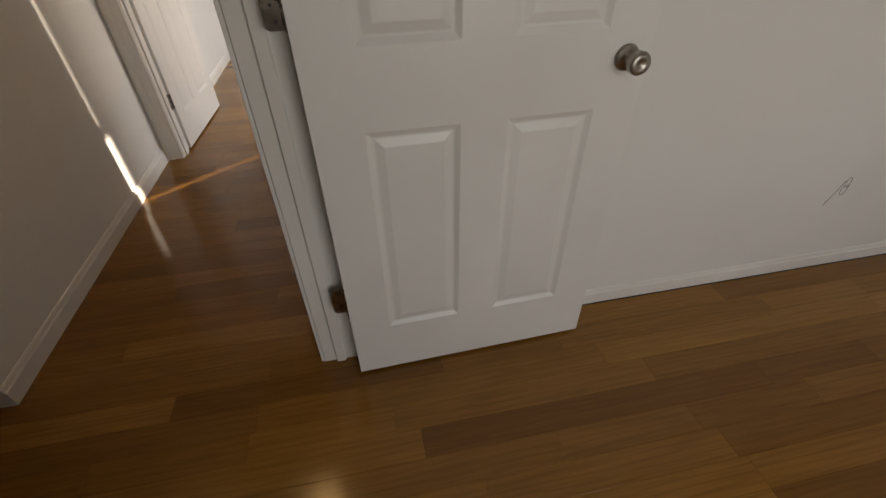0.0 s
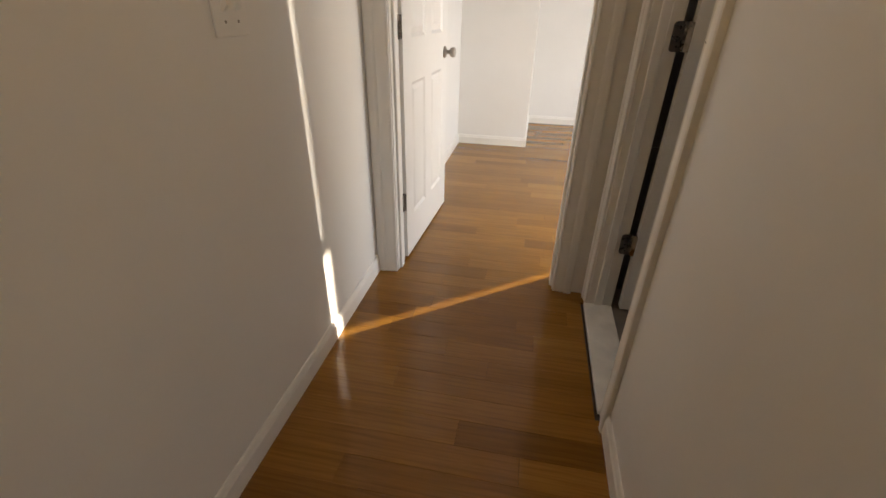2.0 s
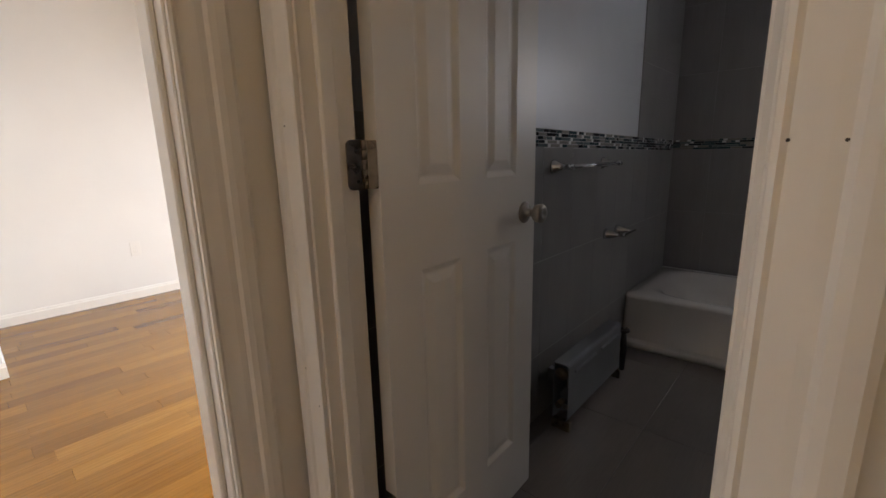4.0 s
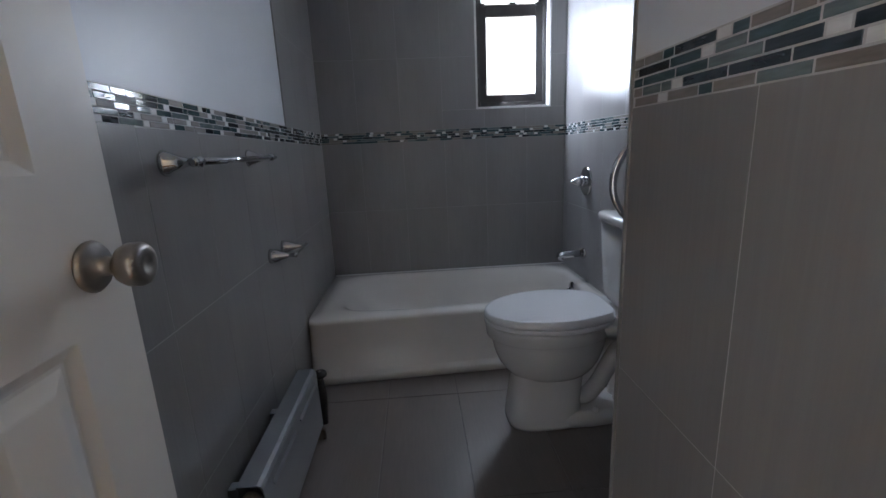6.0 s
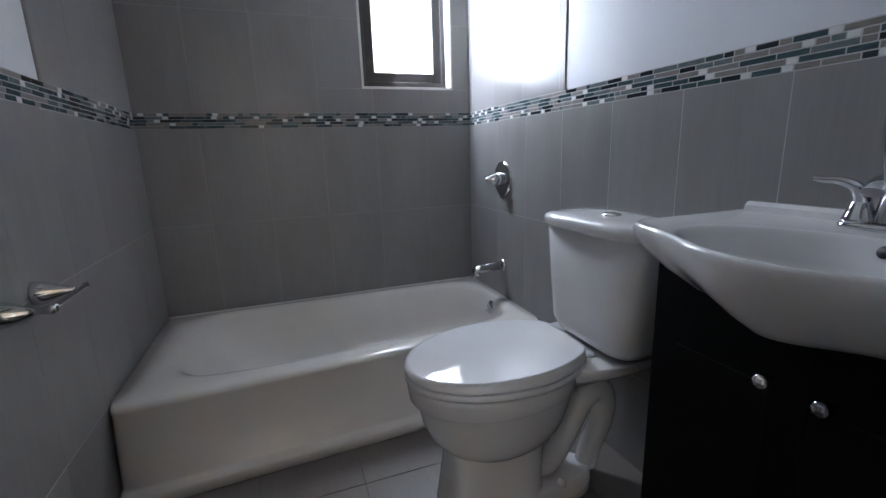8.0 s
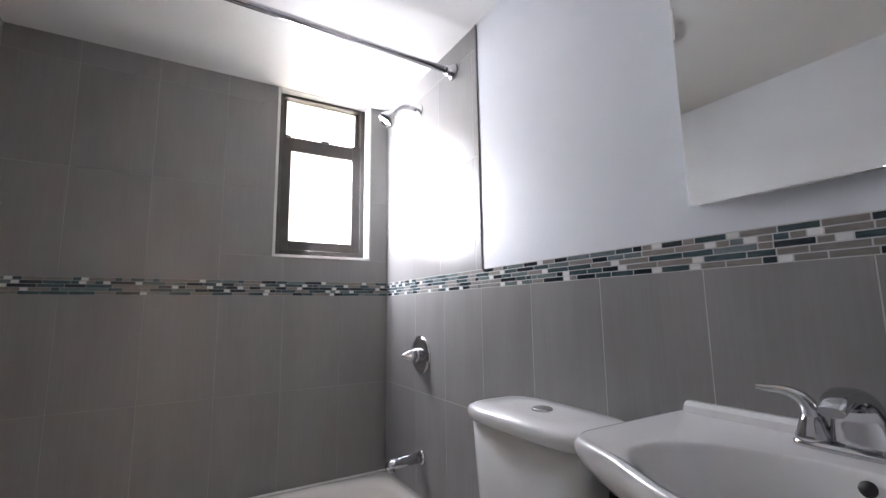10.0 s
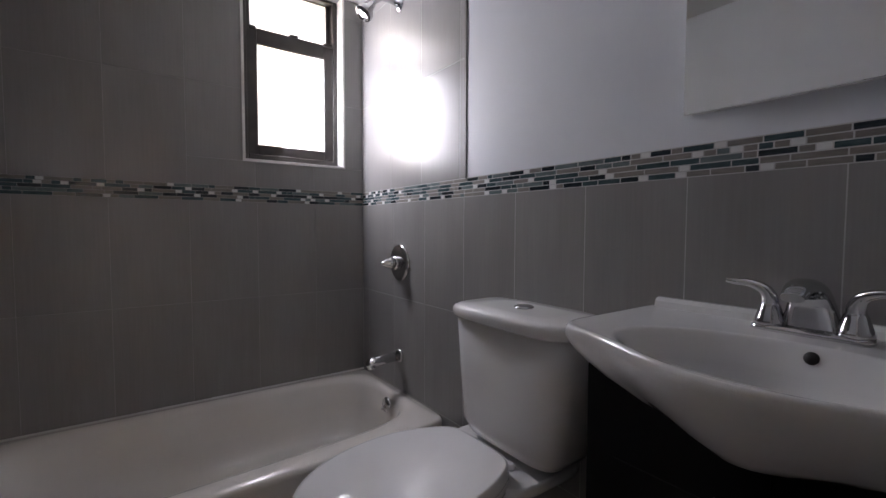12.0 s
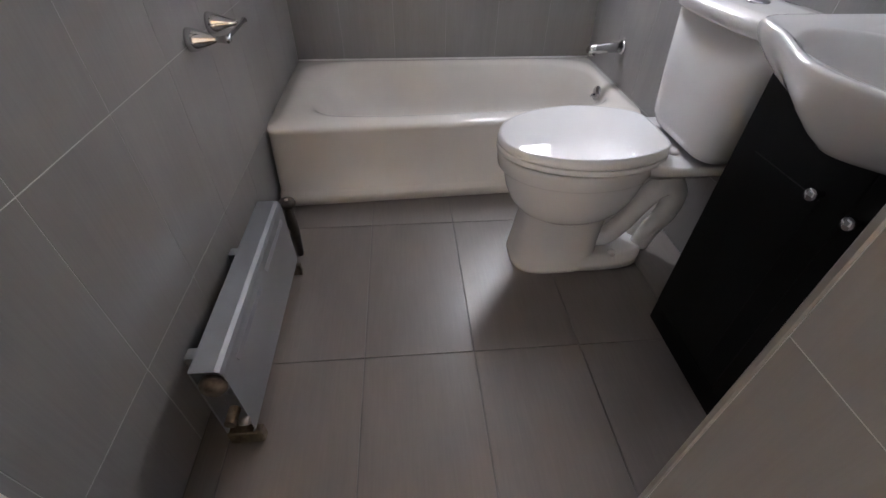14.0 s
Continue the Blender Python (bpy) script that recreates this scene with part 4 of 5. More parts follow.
def washbasin():
    d = thing("washbasin", "white porcelain basin with a bulging front on a vanity", "sink")
    top = sink_outline(SZ)
    N = len(top)
    basin = lambda z, a, b, cy: [(SX + a * math.cos(2 * math.pi * i / N), cy + b * math.sin(2 * math.pi * i / N), z) for i in range(N)]

    def belly(z, f):
        """Under the deck only the middle swells down."""
        return [(SX + (x - SX) * f, -1.10 + (y + 1.10) * (1.0 if y < -1.1 else 0.55 + 0.45 * f), z) for x, y, _ in top]

    rings = [belly(0.722, 0.22), belly(0.731, 0.42), belly(0.748, 0.59), belly(0.769, 0.74), belly(0.790, 0.86), belly(0.808, 0.945), belly(0.821, 0.985), sink_outline(0.830), sink_outline(SZ - 0.006), shrink(sink_outline(SZ, -0.003), 1, 1, SZ - 0.001), shrink(top, 0.965, 0.965, SZ), shrink(top, 0.93, 0.93, SZ - 0.003),
             basin(SZ - 0.003, 0.218, 0.136, -1.006), basin(SZ - 0.0035, 0.210, 0.130, -1.006), basin(SZ - 0.006, 0.204, 0.126, -1.007), basin(SZ - 0.010, 0.200, 0.123, -1.008), basin(SZ - 0.016, 0.193, 0.117, -1.009), basin(SZ - 0.05, 0.172, 0.100, -1.012), basin(SZ - 0.088, 0.125, 0.075, -1.02), basin(SZ - 0.106, 0.06, 0.04, -1.03), basin(SZ - 0.109, 0.02, 0.02, -1.03)]
    part("basin", loft(rings), PORCELAIN, d)
    lip = prism([(BS + 0.001, SZ - 0.004), (BS + 0.026, SZ - 0.004), (BS + 0.022, SZ + 0.010), (BS + 0.014, SZ + 0.017), (BS + 0.001, SZ + 0.017)], SX - 0.285, SX + 0.285, "x")
    part("back_lip", lip, PORCELAIN, d)
    part("overflow_hole", lathe([(0, 0.0098), (0.003, 0.009), (0.003, 0.0)], (SX - 0.014, -1.1245, SZ - 0.020), (0, 0.94, 0.34), 18), DARK_FRAME, d, "dark overflow hole")
    part("drain", lathe([(0, 0.022), (0.003, 0.021), (0.003, 0)], (SX, -1.03, SZ - 0.109), (0, 0, 1)), CHROME, d)


washbasin()


def faucet():
    d = thing("faucet", "chrome two-handle faucet on the basin", "faucet", (SX + 0.010, -1.208, SZ - 0.002))
    part("base", loft([sring(0, 0, z, a, b, 3.5, 40) for z, a, b in ((0, 0.078, 0.026), (0.006, 0.078, 0.026), (0.010, 0.072, 0.022))]), CHROME, d)
    line, wide = eased([(-0.008, 0.006, 0.022), (-0.006, 0.030, 0.021), (0.0, 0.054, 0.019), (0.015, 0.072, 0.016), (0.040, 0.080, 0.012), (0.070, 0.076, 0.010), (0.090, 0.066, 0.008)], [0.040, 0.035, 0.029, 0.024, 0.020, 0.017, 0.014])
    rings = []
    for i, ((y, z, b), a) in enumerate(zip(line, wide)):
        p0, p1 = line[max(i - 1, 0)], line[min(i + 1, len(line) - 1)]
        dy, dz = p1[0] - p0[0], p1[1] - p0[1]
        m = math.hypot(dy, dz)
        ny, nz = -dz / m, dy / m
        rings.append([(x, y + h * ny, z + h * nz) for x, h, _ in sring(0, 0, 0, a, b, 2.6, 28)])
    part("spout", loft(rings), CHROME, d)
    for s in (-1, 1):
        h = part("handle_base", lathe([(0, 0.023), (0.006, 0.0235), (0.012, 0.021), (0.024, 0.017), (0.033, 0.0145), (0.039, 0.011)], (s * 0.053, 0, 0.007), (0, 0, 1)), CHROME, d)
        run, fat = eased([(s * 0.053, 0, 0.040), (s * 0.054, 0.003, 0.054), (s * 0.062, 0.009, 0.068), (s * 0.080, 0.018, 0.076), (s * 0.098, 0.026, 0.077), (s * 0.110, 0.031, 0.079)], [0.0125, 0.0115, 0.0090, 0.0065, 0.0055, 0.0040])
        part("lever", tube(run, 0.008, 16, radii=fat), CHROME, h)


faucet()


def vanity():
    d = thing("vanity_cabinet", "black-brown two-door vanity cabinet under the basin", "cabinet", (SX, 0, 0))
    hw, yf, yb = 0.293, -1.035, BS + 0.003
    top = lambda u: 0.734 + 0.082 * min(1.0, (abs(u) / 0.275)) ** 2.2
    for s in (-1, 1):
        part("side_panel", box(s * hw - (0.016 if s > 0 else 0), s * hw + (0.016 if s < 0 else 0), yb, yf - 0.019, 0, 0.83, 0.001), ESPRESSO, d)
        n = 14
        us = [s * (0.002 + (hw - 0.002) * k / n) for k in range(n + 1)]
        outline = [(us[0], 0.075), (us[-1], 0.075)] + [(u, top(u) - 0.012) for u in reversed(us)]
        door = part("cabinet_door", prism(outline, yf - 0.018, yf, "y"), ESPRESSO, d)
        field = [(s * 0.055, 0.13), (s * 0.235, 0.13), (s * 0.235, 0.60)] + [(s * u, min(0.60, top(u) - 0.07)) for u in (0.2, 0.15, 0.1, 0.055)]
        part("door_panel", prism(field, yf, yf + 0.004, "y"), ESPRESSO, door)
        part("door_knob", lathe([(0, 0.006), (0.010, 0.005), (0.014, 0.011), (0.022, 0.0135), (0.028, 0.010), (0.030, 0.0)], (s * 0.042 + 0.016, yf + 0.0, 0.612), (0, 1, 0), 20), CHROME, door, "chrome cabinet knob")
    part("toe_board", box(-hw, hw, yf - 0.018, yf, 0, 0.072, 0.001), ESPRESSO, d)
    part("bottom_shelf", box(-hw + 0.016, hw - 0.016, yb, yf - 0.019, 0.05, 0.066), ESPRESSO, d)
    part("back_rail", box(-hw + 0.016, hw - 0.016, yb, yb + 0.016, 0.6, 0.69), ESPRESSO, d)


vanity()


def medicine_cabinet():
    d = thing("medicine_cabinet", "frameless mirrored medicine cabinet above the basin", "mirror cabinet", (1.130, 0, 0))
    hw, z0, z1 = 0.236, 1.237, 1.745
    part("cabinet_box", box(-hw + 0.004, hw - 0.004, BS, -1.2515, z0 + 0.004, z1 - 0.004, 0.001), CABINET_WHITE, d)
    part("mirror_door", box(-hw, hw, -1.251, -1.245, z0, z1, 0.001), MIRROR, d, "mirror glass door")
    part("hinge_clip", box(hw - 0.006, hw + 0.003, -1.256, -1.2435, 1.590, 1.662, 0.002), CABINET_WHITE, d, "white plastic mirror clip")
    part("catch", lathe([(0, 0.003), (0.004, 0.003)], (-0.06, -1.245, z0 + 0.003), (0, 1, 0), 12), BLACK_IRON, d)


medicine_cabinet()


def towel_ring():
    d = thing("towel_ring", "chrome towel ring on the tiled entry wall", "towel ring", (NX, -0.757, 1.085))
    part("post", lathe([(0, 0.026), (0.006, 0.026), (0.014, 0.018), (0.05, 0.010), (0.07, 0.010), (0.078, 0.013), (0.090, 0.012), (0.094, 0.006)], (0, 0, 0), (1, 0, 0)), CHROME, d)
    ring = [(0.082, 0.080 * math.sin(a), -0.084 + 0.080 * math.cos(a)) for a in [2 * math.pi * k / 48 for k in range(49)]]
    part("ring", tube(ring, 0.0065, 12, cap=False), CHROME, d)


towel_ring()


def towel_bar():
    d = thing("towel_bar", "chrome towel bar on the tiled wall", "towel bar", (0, BN, 1.066))
    for x in (1.215, 1.715):
        part("post", lathe([(0, 0.029), (0.005, 0.029), (0.012, 0.024), (0.035, 0.014), (0.052, 0.009), (0.064, 0.009), (0.070, 0.012), (0.082, 0.012), (0.088, 0.006)], (x, 0, 0), (0, -1, 0)), CHROME, d)
    part("bar", tube([(1.195, -0.076, 0), (1.735, -0.076, 0)], 0.0085, 14), CHROME, d)
    for x, s in ((1.195, -1), (1.735, 1)):
        part("end_cap", lathe([(0, 0.0105), (0.010, 0.0105), (0.015, 0.006)], (x - s * 0.004, -0.076, 0), (s, 0, 0), 14), CHROME, d)


towel_bar()


def paper_holder():
    d = thing("toilet_paper_holder", "empty chrome toilet paper holder, two posts", "paper holder", (0, BN, 0.709))
    cone = [(0, 0.028), (0.005, 0.028), (0.020, 0.025), (0.048, 0.014), (0.066, 0.008)]
    post = part("post", lathe(cone + [(0.076, 0.0072), (0.084, 0.0088), (0.094, 0.0105), (0.101, 0.006)], (1.797, 0, 0), (0, -1, 0)), CHROME, d)
    part("arm", tube([(1.797, -0.091, 0), (1.818, -0.092, 0.002), (1.90, -0.093, 0.004), (1.945, -0.093, 0.005), (1.956, -0.093, 0.005), (1.964, -0.093, 0.005)], 0.006, 14, radii=[0.0085, 0.0058, 0.0056, 0.0056, 0.0082, 0.0045]), CHROME, post)
    part("post", lathe(cone + [(0.072, 0.0075), (0.077, 0.004)], (1.950, 0, 0), (0, -1, 0)), CHROME, d)


paper_holder()


def radiator():
    d = thing("radiator", "low grey-white metal baseboard convector on the bathroom wall", "radiator")
    x0, x1, yf, yb, z1 = 1.122, 1.700, 0.070, 0.134, 0.292
    yt = yf + 0.003
    prof = [(yb, z1), (yt + 0.016, z1), (yt + 0.006, z1 - 0.004), (yt + 0.001, z1 - 0.012), (yt, z1 - 0.022), (yf, 0.055), (yf + 0.010, 0.040), (yf + 0.012, 0.040), (yf + 0.003, 0.058), (yt + 0.003, z1 - 0.022), (yt + 0.008, z1 - 0.006), (yt + 0.018, z1 - 0.003), (yb, z1 - 0.003)]
    part("cover", prism(prof, x0, x1, "x"), RAD_PAINT, d, "bent sheet-metal cover")
    for a, c in ((x0 + 0.06, x0 + 0.27), (x1 - 0.25, x1 - 0.04)):
        s = part("louvre", prism([(yt + 0.004, z1 - 0.052), (yt - 0.006, z1 - 0.049), (yt - 0.001, z1 - 0.040), (yt + 0.003, z1 - 0.040)], a, c, "x"), RAD_PAINT, d)
    part("back_panel", box(x0, x1, yb + 0.0, yb + 0.004, 0.04, z1), RAD_PAINT, d)
    fins = None
    for k in range(56):
        x = x0 + 0.02 + k * 0.0098
        fins = box(x, x + 0.0008, yf + 0.02, yb - 0.02, 0.075, 0.16, bm=fins)
    f = part("fins", fins, RAD_PAINT, d)
    f["kind"] = "stuff"
    part("pipe", tube([(x0 - 0.02, 0.104, 0.118), (x1 + 0.085, 0.104, 0.118)], 0.013, 14), OLD_BRASS, d, "corroded copper pipe")
    part("end_cap", lathe([(0, 0.026), (0.012, 0.028), (0.022, 0.022), (0.026, 0.0)], (x0 + 0.004, 0.100, 0.252), (-1, 0, 0), 20), OLD_BRASS, d, "tarnished round end cap")
    part("air_vent", lathe([(0, 0.010), (0.018, 0.010), (0.022, 0.006)], (x0 - 0.012, 0.085, 0.118), (0, -1, 0), 14), NICKEL, d)
    part("foot", box(x0 - 0.005, x0 + 0.02, 0.06, 0.14, 0, 0.045, 0.003), OLD_BRASS, d)
    part("foot", box(x1 - 0.02, x1 - 0.002, 0.06, 0.14, 0, 0.045, 0.003), OLD_BRASS, d)
    part("bracket", box(x0 + 0.1, x0 + 0.13, yb + 0.004, BN - 0.001, 0.15, 0.20), RAD_PAINT, d)
    part("bracket", box(x1 - 0.13, x1 - 0.1, yb + 0.004, BN - 0.001, 0.15, 0.20), RAD_PAINT, d)
    v = part("valve_body", tube([(1.790, 0.085, 0.0), (1.790, 0.085, 0.12), (1.790, 0.085, 0.20)], 0.014, 16, radii=[0.012, 0.019, 0.012]), BLACK_IRON, d, "dark rusty supply valve")
    part("handwheel", lathe([(0, 0.008), (0.012, 0.010), (0.016, 0.026), (0.024, 0.028), (0.032, 0.024), (0.034, 0.0)], (1.790, 0.085, 0.196), (0, 0, 1), 20), BLACK_IRON, v)
    part("screw", lathe([(0, 0.006), (0.003, 0.005)], (1.790, 0.085, 0.231), (0, 0, 1), 12), NICKEL, v)


radiator()


def bath_ceiling_light():
    d = thing("ceiling_light", "small round flush ceiling light, switched off, chrome rim", "ceiling light", (1.87, -0.565, BC))
    part("rim", lathe([(0, 0.118), (0.010, 0.120), (0.022, 0.114), (0.026, 0.104), (0.020, 0.098)], (0, 0, 0), (0, 0, -1), 40), CHROME, d)
    m, t, p = nodes_of("opal_glass", 0.25, 0, (0.75, 0.73, 0.62))
    part("glass", lathe([(0.004, 0.10), (0.022, 0.098), (0.036, 0.08), (0.046, 0.045), (0.048, 0.0)], (0, 0, 0), (0, 0, -1), 40), m, d)


bath_ceiling_light()

# ================= tiles, mosaic, planks =================
TILE_MESHES = {}


def piece_mesh(kind, w, h, material, depth=0.006, bev=0.0003):
    """A shared flat piece, front at y = 0 looking to -y, centred."""
    key = (kind, round(w, 3), round(h, 3))
    if key not in TILE_MESHES:
        w, h = key[1], key[2]
        bm = bmesh.new()
        o = [(-w / 2, -h / 2), (w / 2, -h / 2), (w / 2, h / 2), (-w / 2, h / 2)]
        i = [(-w / 2 + bev, -h / 2 + bev), (w / 2 - bev, -h / 2 + bev), (w / 2 - bev, h / 2 - bev), (-w / 2 + bev, h / 2 - bev)]
        fr = [bm.verts.new((x, 0, z)) for x, z in i]
        md = [bm.verts.new((x, bev, z)) for x, z in o]
        bk = [bm.verts.new((x, depth, z)) for x, z in o]
        bm.faces.new(fr)
        for k in range(4):
            bm.faces.new((fr[k], md[k], md[(k + 1) % 4], fr[(k + 1) % 4]))
            bm.faces.new((md[k], bk[k], bk[(k + 1) % 4], md[(k + 1) % 4]))
        bmesh.ops.recalc_face_normals(bm, faces=bm.faces[:])
        TILE_MESHES[key] = mesh_of(kind, bm, material)
    return TILE_MESHES[key]


def lay(kind, mesh, parent, x, y, z, turn):
    ob = bpy.data.objects.new(kind, mesh)
    scene.collection.objects.link(ob)
    ob.parent = parent
    ob.matrix_basis = pose(x, y, z, 0, 0, turn)
    return ob


def minus(rect, hole):
    """The pieces of a rectangle outside a hole (u0, u1, z0, z1)."""
    u0, u1, z0, z1 = rect
    a0, a1, c0, c1 = hole
    if u1 <= a0 or u0 >= a1 or z1 <= c0 or z0 >= c1:
        return [rect]
    out = []
    if z0 < c0:
        out.append((u0, u1, z0, c0))
    if z1 > c1:
        out.append((u0, u1, c1, z1))
    lo, hi = max(z0, c0), min(z1, c1)
    if u0 < a0:
        out.append((u0, a0, lo, hi))
    if u1 > a1:
        out.append((a1, u1, lo, hi))
    return [r for r in out if r[1] - r[0] > 0.012 and r[3] - r[2] > 0.012]


G = 0.0017
ROWS_LOW = (0.0, 0.300, 0.7065, TILE_TOP)
ROWS_HIGH = (BAND_TOP, 1.589, 2.000, BC)


def tile_wall(parent, axis, face, turn, u0, u1, joint, pitch, rows, hole=None, follow=None):
    """Upright tiles between u0 and u1 along the wall, with a joint at the given place."""
    k = math.floor((u0 - joint) / pitch)
    edges = [u0]
    while True:
        k += 1
        e = joint + k * pitch
        if e >= u1 - 0.004:
            break
        if e > u0 + 0.004:
            edges.append(e)
    edges.append(u1)
    for z0, z1 in zip(rows, rows[1:]):
        for a, c in zip(edges, edges[1:]):
            top = follow((a + c) / 2) if follow and z1 == rows[-1] and z1 < BC else z1
            low = follow((a + c) / 2) + BAND_N if follow and z0 == rows[0] and z0 > 1 else z0
            rects = [(a, c, low, top)]
            if hole:
                rects = minus(rects[0], hole)
            for q0, q1, w0, w1 in rects:
                g0 = G / 2 if w0 > 0.001 else 0
                me = piece_mesh("tile", q1 - q0 - G, w1 - w0 - G, WALL_TILE)
                mid = (q0 + q1) / 2
                x, y = (mid, face) if axis == "x" else (face, mid)
                lay("tile", me, parent, x, y, (w0 + w1) / 2, turn)


tile_wall(wall_be, "y", BE, -90, BS, BN, -0.016, 0.2550, ROWS_LOW)
tile_wall(wall_be, "y", BE, -90, BS, BN, -0.010, 0.2550, ROWS_HIGH, (WBY0 - 0.008, WBY1 + 0.008, WBZ0 - 0.008, 2.2))
tile_wall(wall_bs, "x", BS, 180, NX, BE, 1.368, 0.2480, ROWS_LOW)
tile_wall(wall_bs, "x", BS, 180, EDGE_S + 0.002, BE, 2.385, 0.2480, ROWS_HIGH)
tile_wall(wall_bn, "x", BN, 0, XB, BE, 2.68, 0.2575, (0.0, 0.295, 0.699, TILE_TOP), follow=north_low)
tile_wall(wall_bn, "x", BN, 0, EDGE_N + 0.002, BE, 2.68, 0.2575, ROWS_HIGH, follow=north_low)
tile_wall(wall_nib, "x", NY, 180, XB, NX - 0.008, 0.60, 0.2575, ROWS_LOW)
tile_wall(wall_nib, "y", NX, 90, BS, NY - 0.008, -0.92, 0.2575, ROWS_LOW)


def glass_piece(name, dark, light, rough):
    m = surface(name, dark, light, rough, 30, 90, 0.02, 0.0005, stretch=(1, 1, 6), rough_var=0.04)
    return m


MOSAIC = {
    "white": glass_piece("mosaic_white", (0.62, 0.62, 0.61), (0.74, 0.74, 0.73), 0.3),
    "teal": glass_piece("mosaic_teal_glass", (0.030, 0.055, 0.062), (0.075, 0.115, 0.125), 0.08),
    "black": glass_piece("mosaic_dark_glass", (0.012, 0.018, 0.022), (0.035, 0.045, 0.052), 0.07),
    "stone": glass_piece("mosaic_taupe_stone", (0.16, 0.145, 0.13), (0.24, 0.22, 0.20), 0.4),
    "mist": glass_piece("mosaic_mist_glass", (0.12, 0.15, 0.155), (0.19, 0.225, 0.23), 0.1),
}


def mosaic_band(parent, axis, face, turn, u0, u1, seed, low=None, tall=BAND_TOP - TILE_TOP):
    """Five rows of slim pieces; low gives the band's foot along the wall where it climbs."""
    rnd = random.Random(seed)
    pitch = tall / 5
    for row in range(5):
        u = u0 - rnd.random() * 0.06
        last = ""
        while u < u1:
            pick = rnd.random()
            if last == "white":
                kind = rnd.choice(("teal", "stone", "black", "mist", "stone"))
            else:
                kind = "white" if pick < 0.20 else "black" if pick < 0.38 else "teal" if pick < 0.62 else "stone" if pick < 0.88 else "mist"
            w = 0.022 if kind == "white" else rnd.choice((0.024, 0.046, 0.060, 0.076))
            a, c = max(u, u0), min(u + w, u1)
            if c - a > 0.006:
                me = piece_mesh("mosaic_" + kind, c - a - 0.0016, pitch - 0.0016, MOSAIC[kind], 0.005, 0.0007)
                mid = (a + c) / 2
                x, y = (mid, face) if axis == "x" else (face, mid)
                foot = low(mid) if low else TILE_TOP
                ob = lay("mosaic_piece", me, parent, x, y, foot + (row + 0.5) * pitch, turn)
                if low:
                    ob.matrix_basis = ob.matrix_basis @ pose(0, 0, 0, 0, math.degrees(BAND_RISE), 0)
            u += w
            last = kind


mosaic_band(wall_be, "y", BE, -90, BS, BN, 3)
mosaic_band(wall_bs, "x", BS, 180, NX, BE, 4)
mosaic_band(wall_bn, "x", BN, 0, 0.8, BE, 5, north_low, BAND_N)
mosaic_band(wall_nib, "x", NY, 180, XB, NX - 0.008, 6)
mosaic_band(wall_nib, "y", NX, 90, BS, NY - 0.008, 7)

# bathroom floor: 30 x 60 tiles
floor_bath = structure("floor_bathroom", box(XB, BE + 0.008, BS - 0.003, BN + 0.003, -0.011, -0.0035), DARK_GROUT, "grey-beige porcelain tile floor with dark joints", "floor")


def floor_piece(kind, w, d, material, depth, bev):
    key = (kind, "floor", round(w, 3), round(d, 3))
    if key not in TILE_MESHES:
        bm = bmesh.new()
        o = [(-w / 2, -d / 2), (w / 2, -d / 2), (w / 2, d / 2), (-w / 2, d / 2)]
        i = [(math.copysign(abs(x) - bev, x), math.copysign(abs(y) - bev, y)) for x, y in o]
        fr = [bm.verts.new((x, y, 0)) for x, y in i]
        md = [bm.verts.new((x, y, -bev * 0.7)) for x, y in o]
        bk = [bm.verts.new((x, y, -depth)) for x, y in o]
        bm.faces.new(fr)
        for k in range(4):
            bm.faces.new((fr[k], md[k], md[(k + 1) % 4], fr[(k + 1) % 4]))
            bm.faces.new((md[k], bk[k], bk[(k + 1) % 4], md[(k + 1) % 4]))
        bmesh.ops.recalc_face_normals(bm, faces=bm.faces[:])
        TILE_MESHES[key] = mesh_of(kind, bm, material)
    return TILE_MESHES[key]


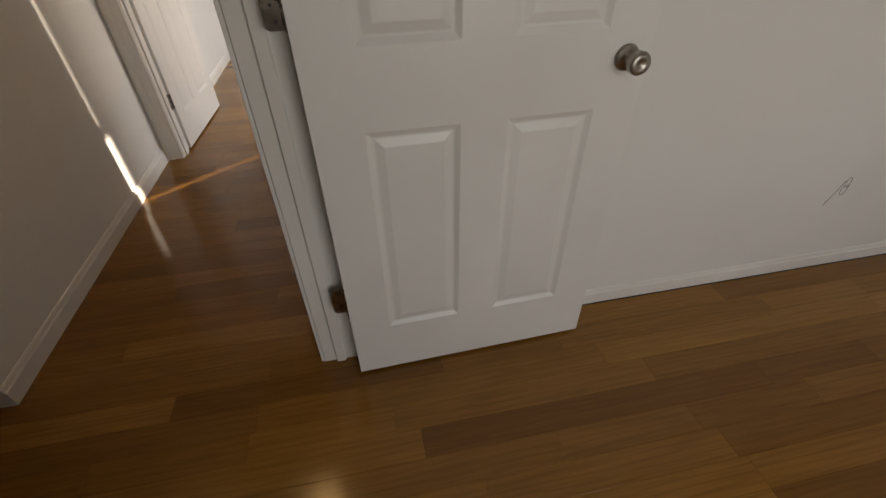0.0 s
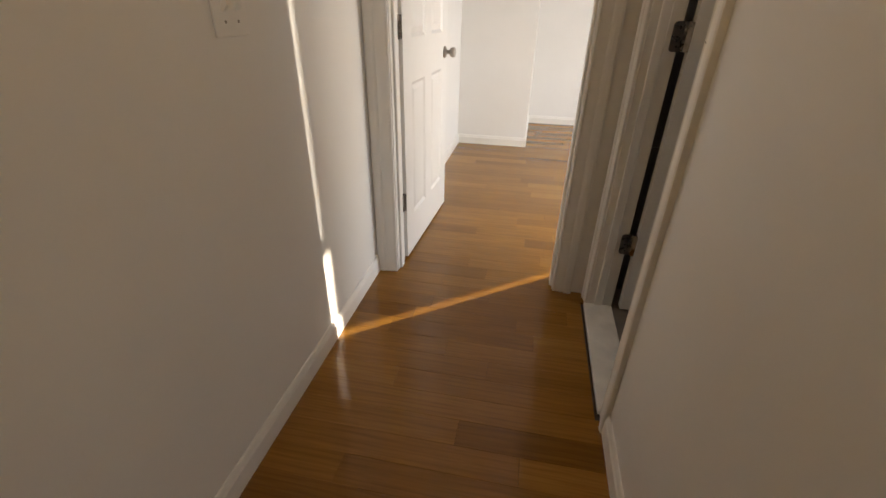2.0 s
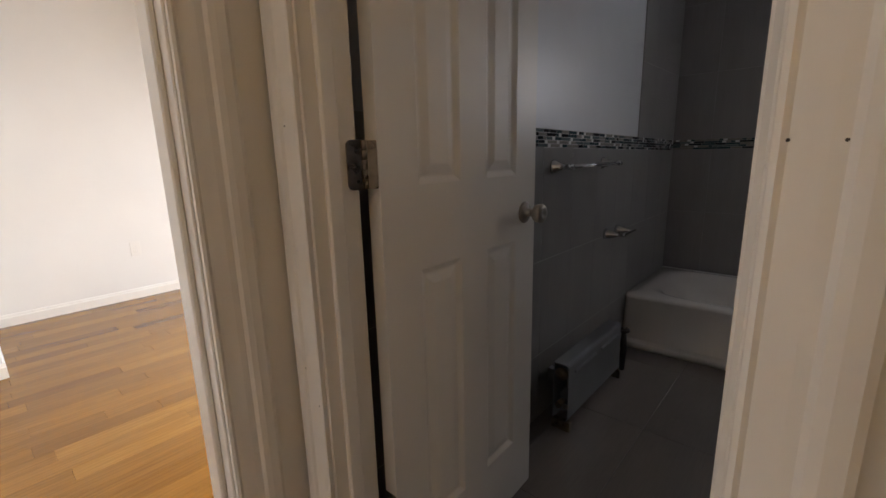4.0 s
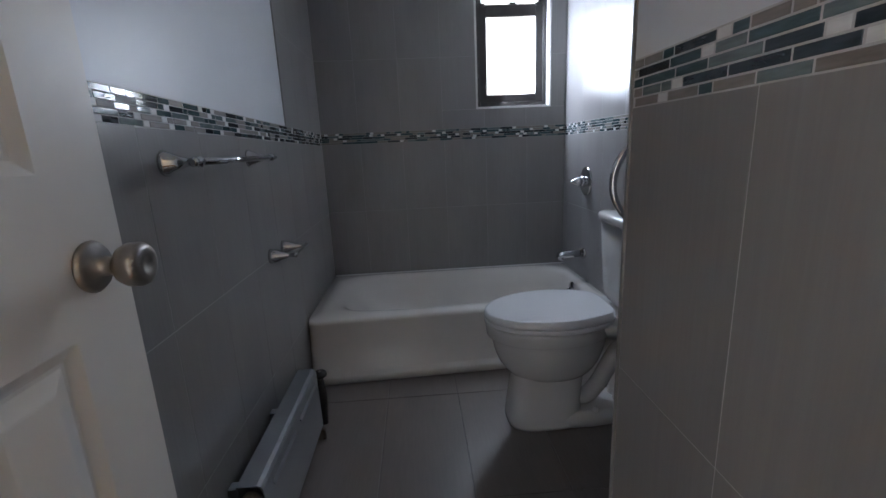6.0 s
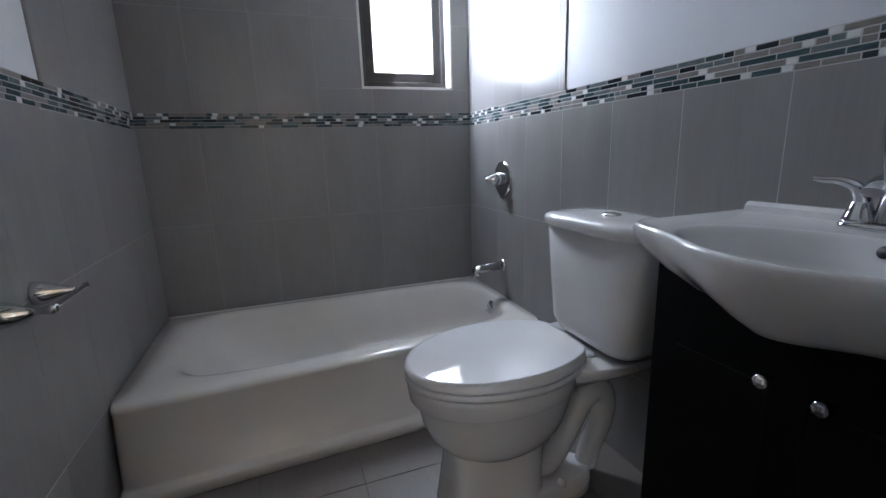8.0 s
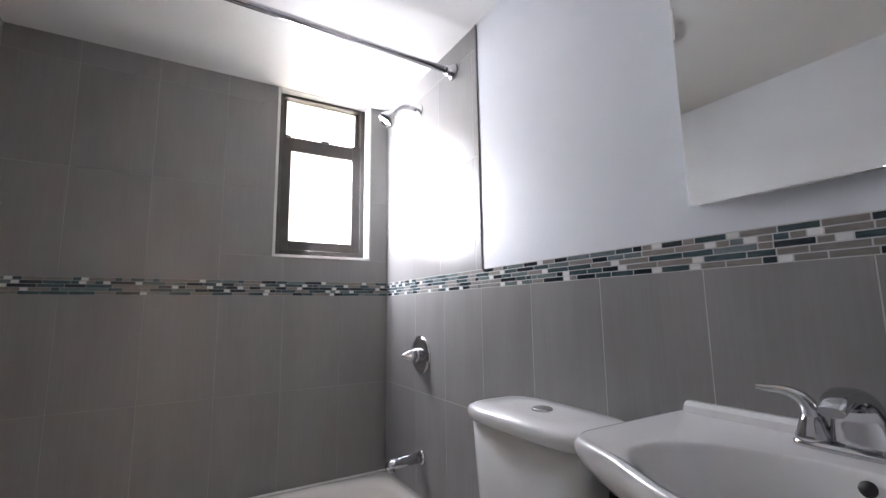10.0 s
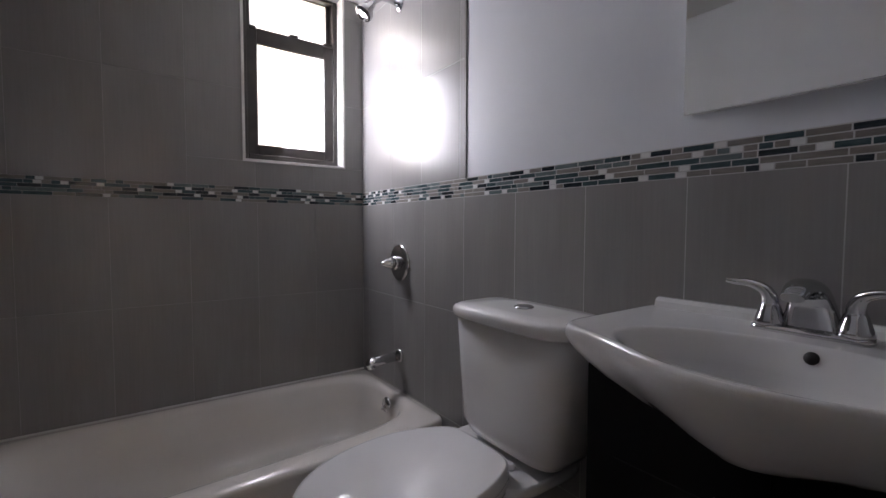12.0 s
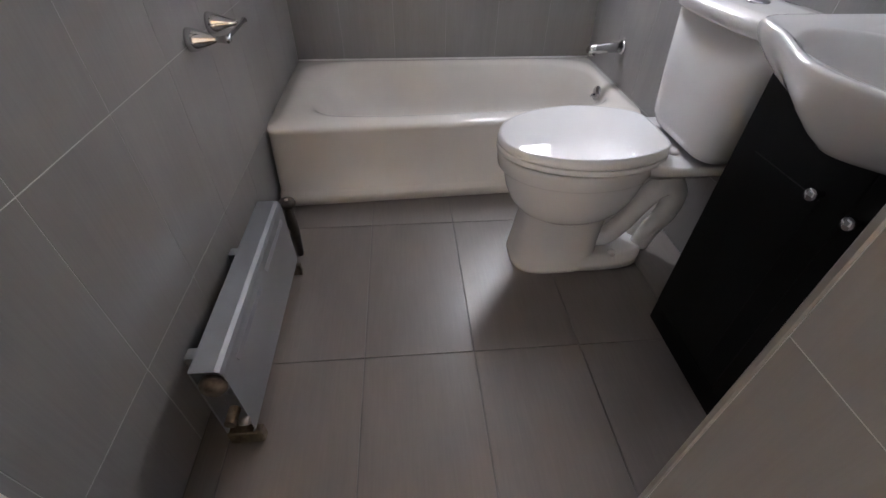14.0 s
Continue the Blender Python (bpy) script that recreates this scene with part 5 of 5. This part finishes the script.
xs = [XB, 0.735, 1.335, 1.935, 2.535, BE]
ys = [BS, -1.09, -0.78, -0.472, -0.163, 0.147, BN]
for a, c in zip(xs, xs[1:]):
    for e, f in zip(ys, ys[1:]):
        lay("floor_tile", floor_piece("floor_tile", c - a - 0.0022, f - e - 0.004, FLOOR_TILE, 0.009, 0.001), floor_bath, (a + c) / 2, (e + f) / 2, 0.0, 0)

# oak strips, laid east to west
PLANK = 0.0955
LENGTHS = (0.45, 0.6, 0.75, 0.9, 1.05, 1.2)
rnd = random.Random(11)
near, rest = 0, []
row_y = -4.9
while row_y < FN:
    y0, y1 = row_y, min(row_y + PLANK, FN)
    mid = (y0 + y1) / 2
    x_lo = -1.36 if mid < 0.2 else -1.05
    x_hi = 3.3 if mid < B1N + 0.10 else (0.0 if mid < YD2 + 0.05 else FE + 0.02)
    if BDS < mid < BDN:
        x_hi = XR - 0.027
    elif mid > B1N + 0.10 and mid <= YD2 + 0.05:
        x_hi = XR + 0.01
    x = x_lo - rnd.random() * 0.9
    while x < x_hi:
        L = rnd.choice(LENGTHS)
        a, c = max(x, x_lo), min(x + L, x_hi)
        if c - a > 0.02:
            inside = -2.9 < mid < 2.2 and a < 1.2
            if inside and near < 300:
                near += 1
                lay("plank", floor_piece("plank", c - a - 0.0004, y1 - y0 - 0.0004, OAK, 0.010, 0.0005), floor_wood, (a + c) / 2, mid, 0.0, 0)
            else:
                rest.append((a, c, y0, y1))
        x += L
    row_y += PLANK
verts, faces = [], []
for a, c, e, f in rest:
    g, bv, n = 0.0002, 0.0005, len(verts)
    a, c, e, f = a + g, c - g, e + g, f - g
    verts += [(a, e, -0.0006), (c, e, -0.0006), (c, f, -0.0006), (a, f, -0.0006), (a + bv, e + bv, 0), (c - bv, e + bv, 0), (c - bv, f - bv, 0), (a + bv, f - bv, 0), (a, e, -0.01), (c, e, -0.01), (c, f, -0.01), (a, f, -0.01)]
    faces += [(n + 4, n + 5, n + 6, n + 7)] + [(n + k, n + (k + 1) % 4, n + 4 + (k + 1) % 4, n + 4 + k) for k in range(4)] + [(n + 8 + k, n + 8 + (k + 1) % 4, n + (k + 1) % 4, n + k) for k in range(4)]
me = bpy.data.meshes.new("far_planks")
me.from_pydata(verts, [], faces)
me.materials.append(OAK)
far_planks = new("far_planks", me)
far_planks.parent = floor_wood
far_planks["kind"] = "stuff"
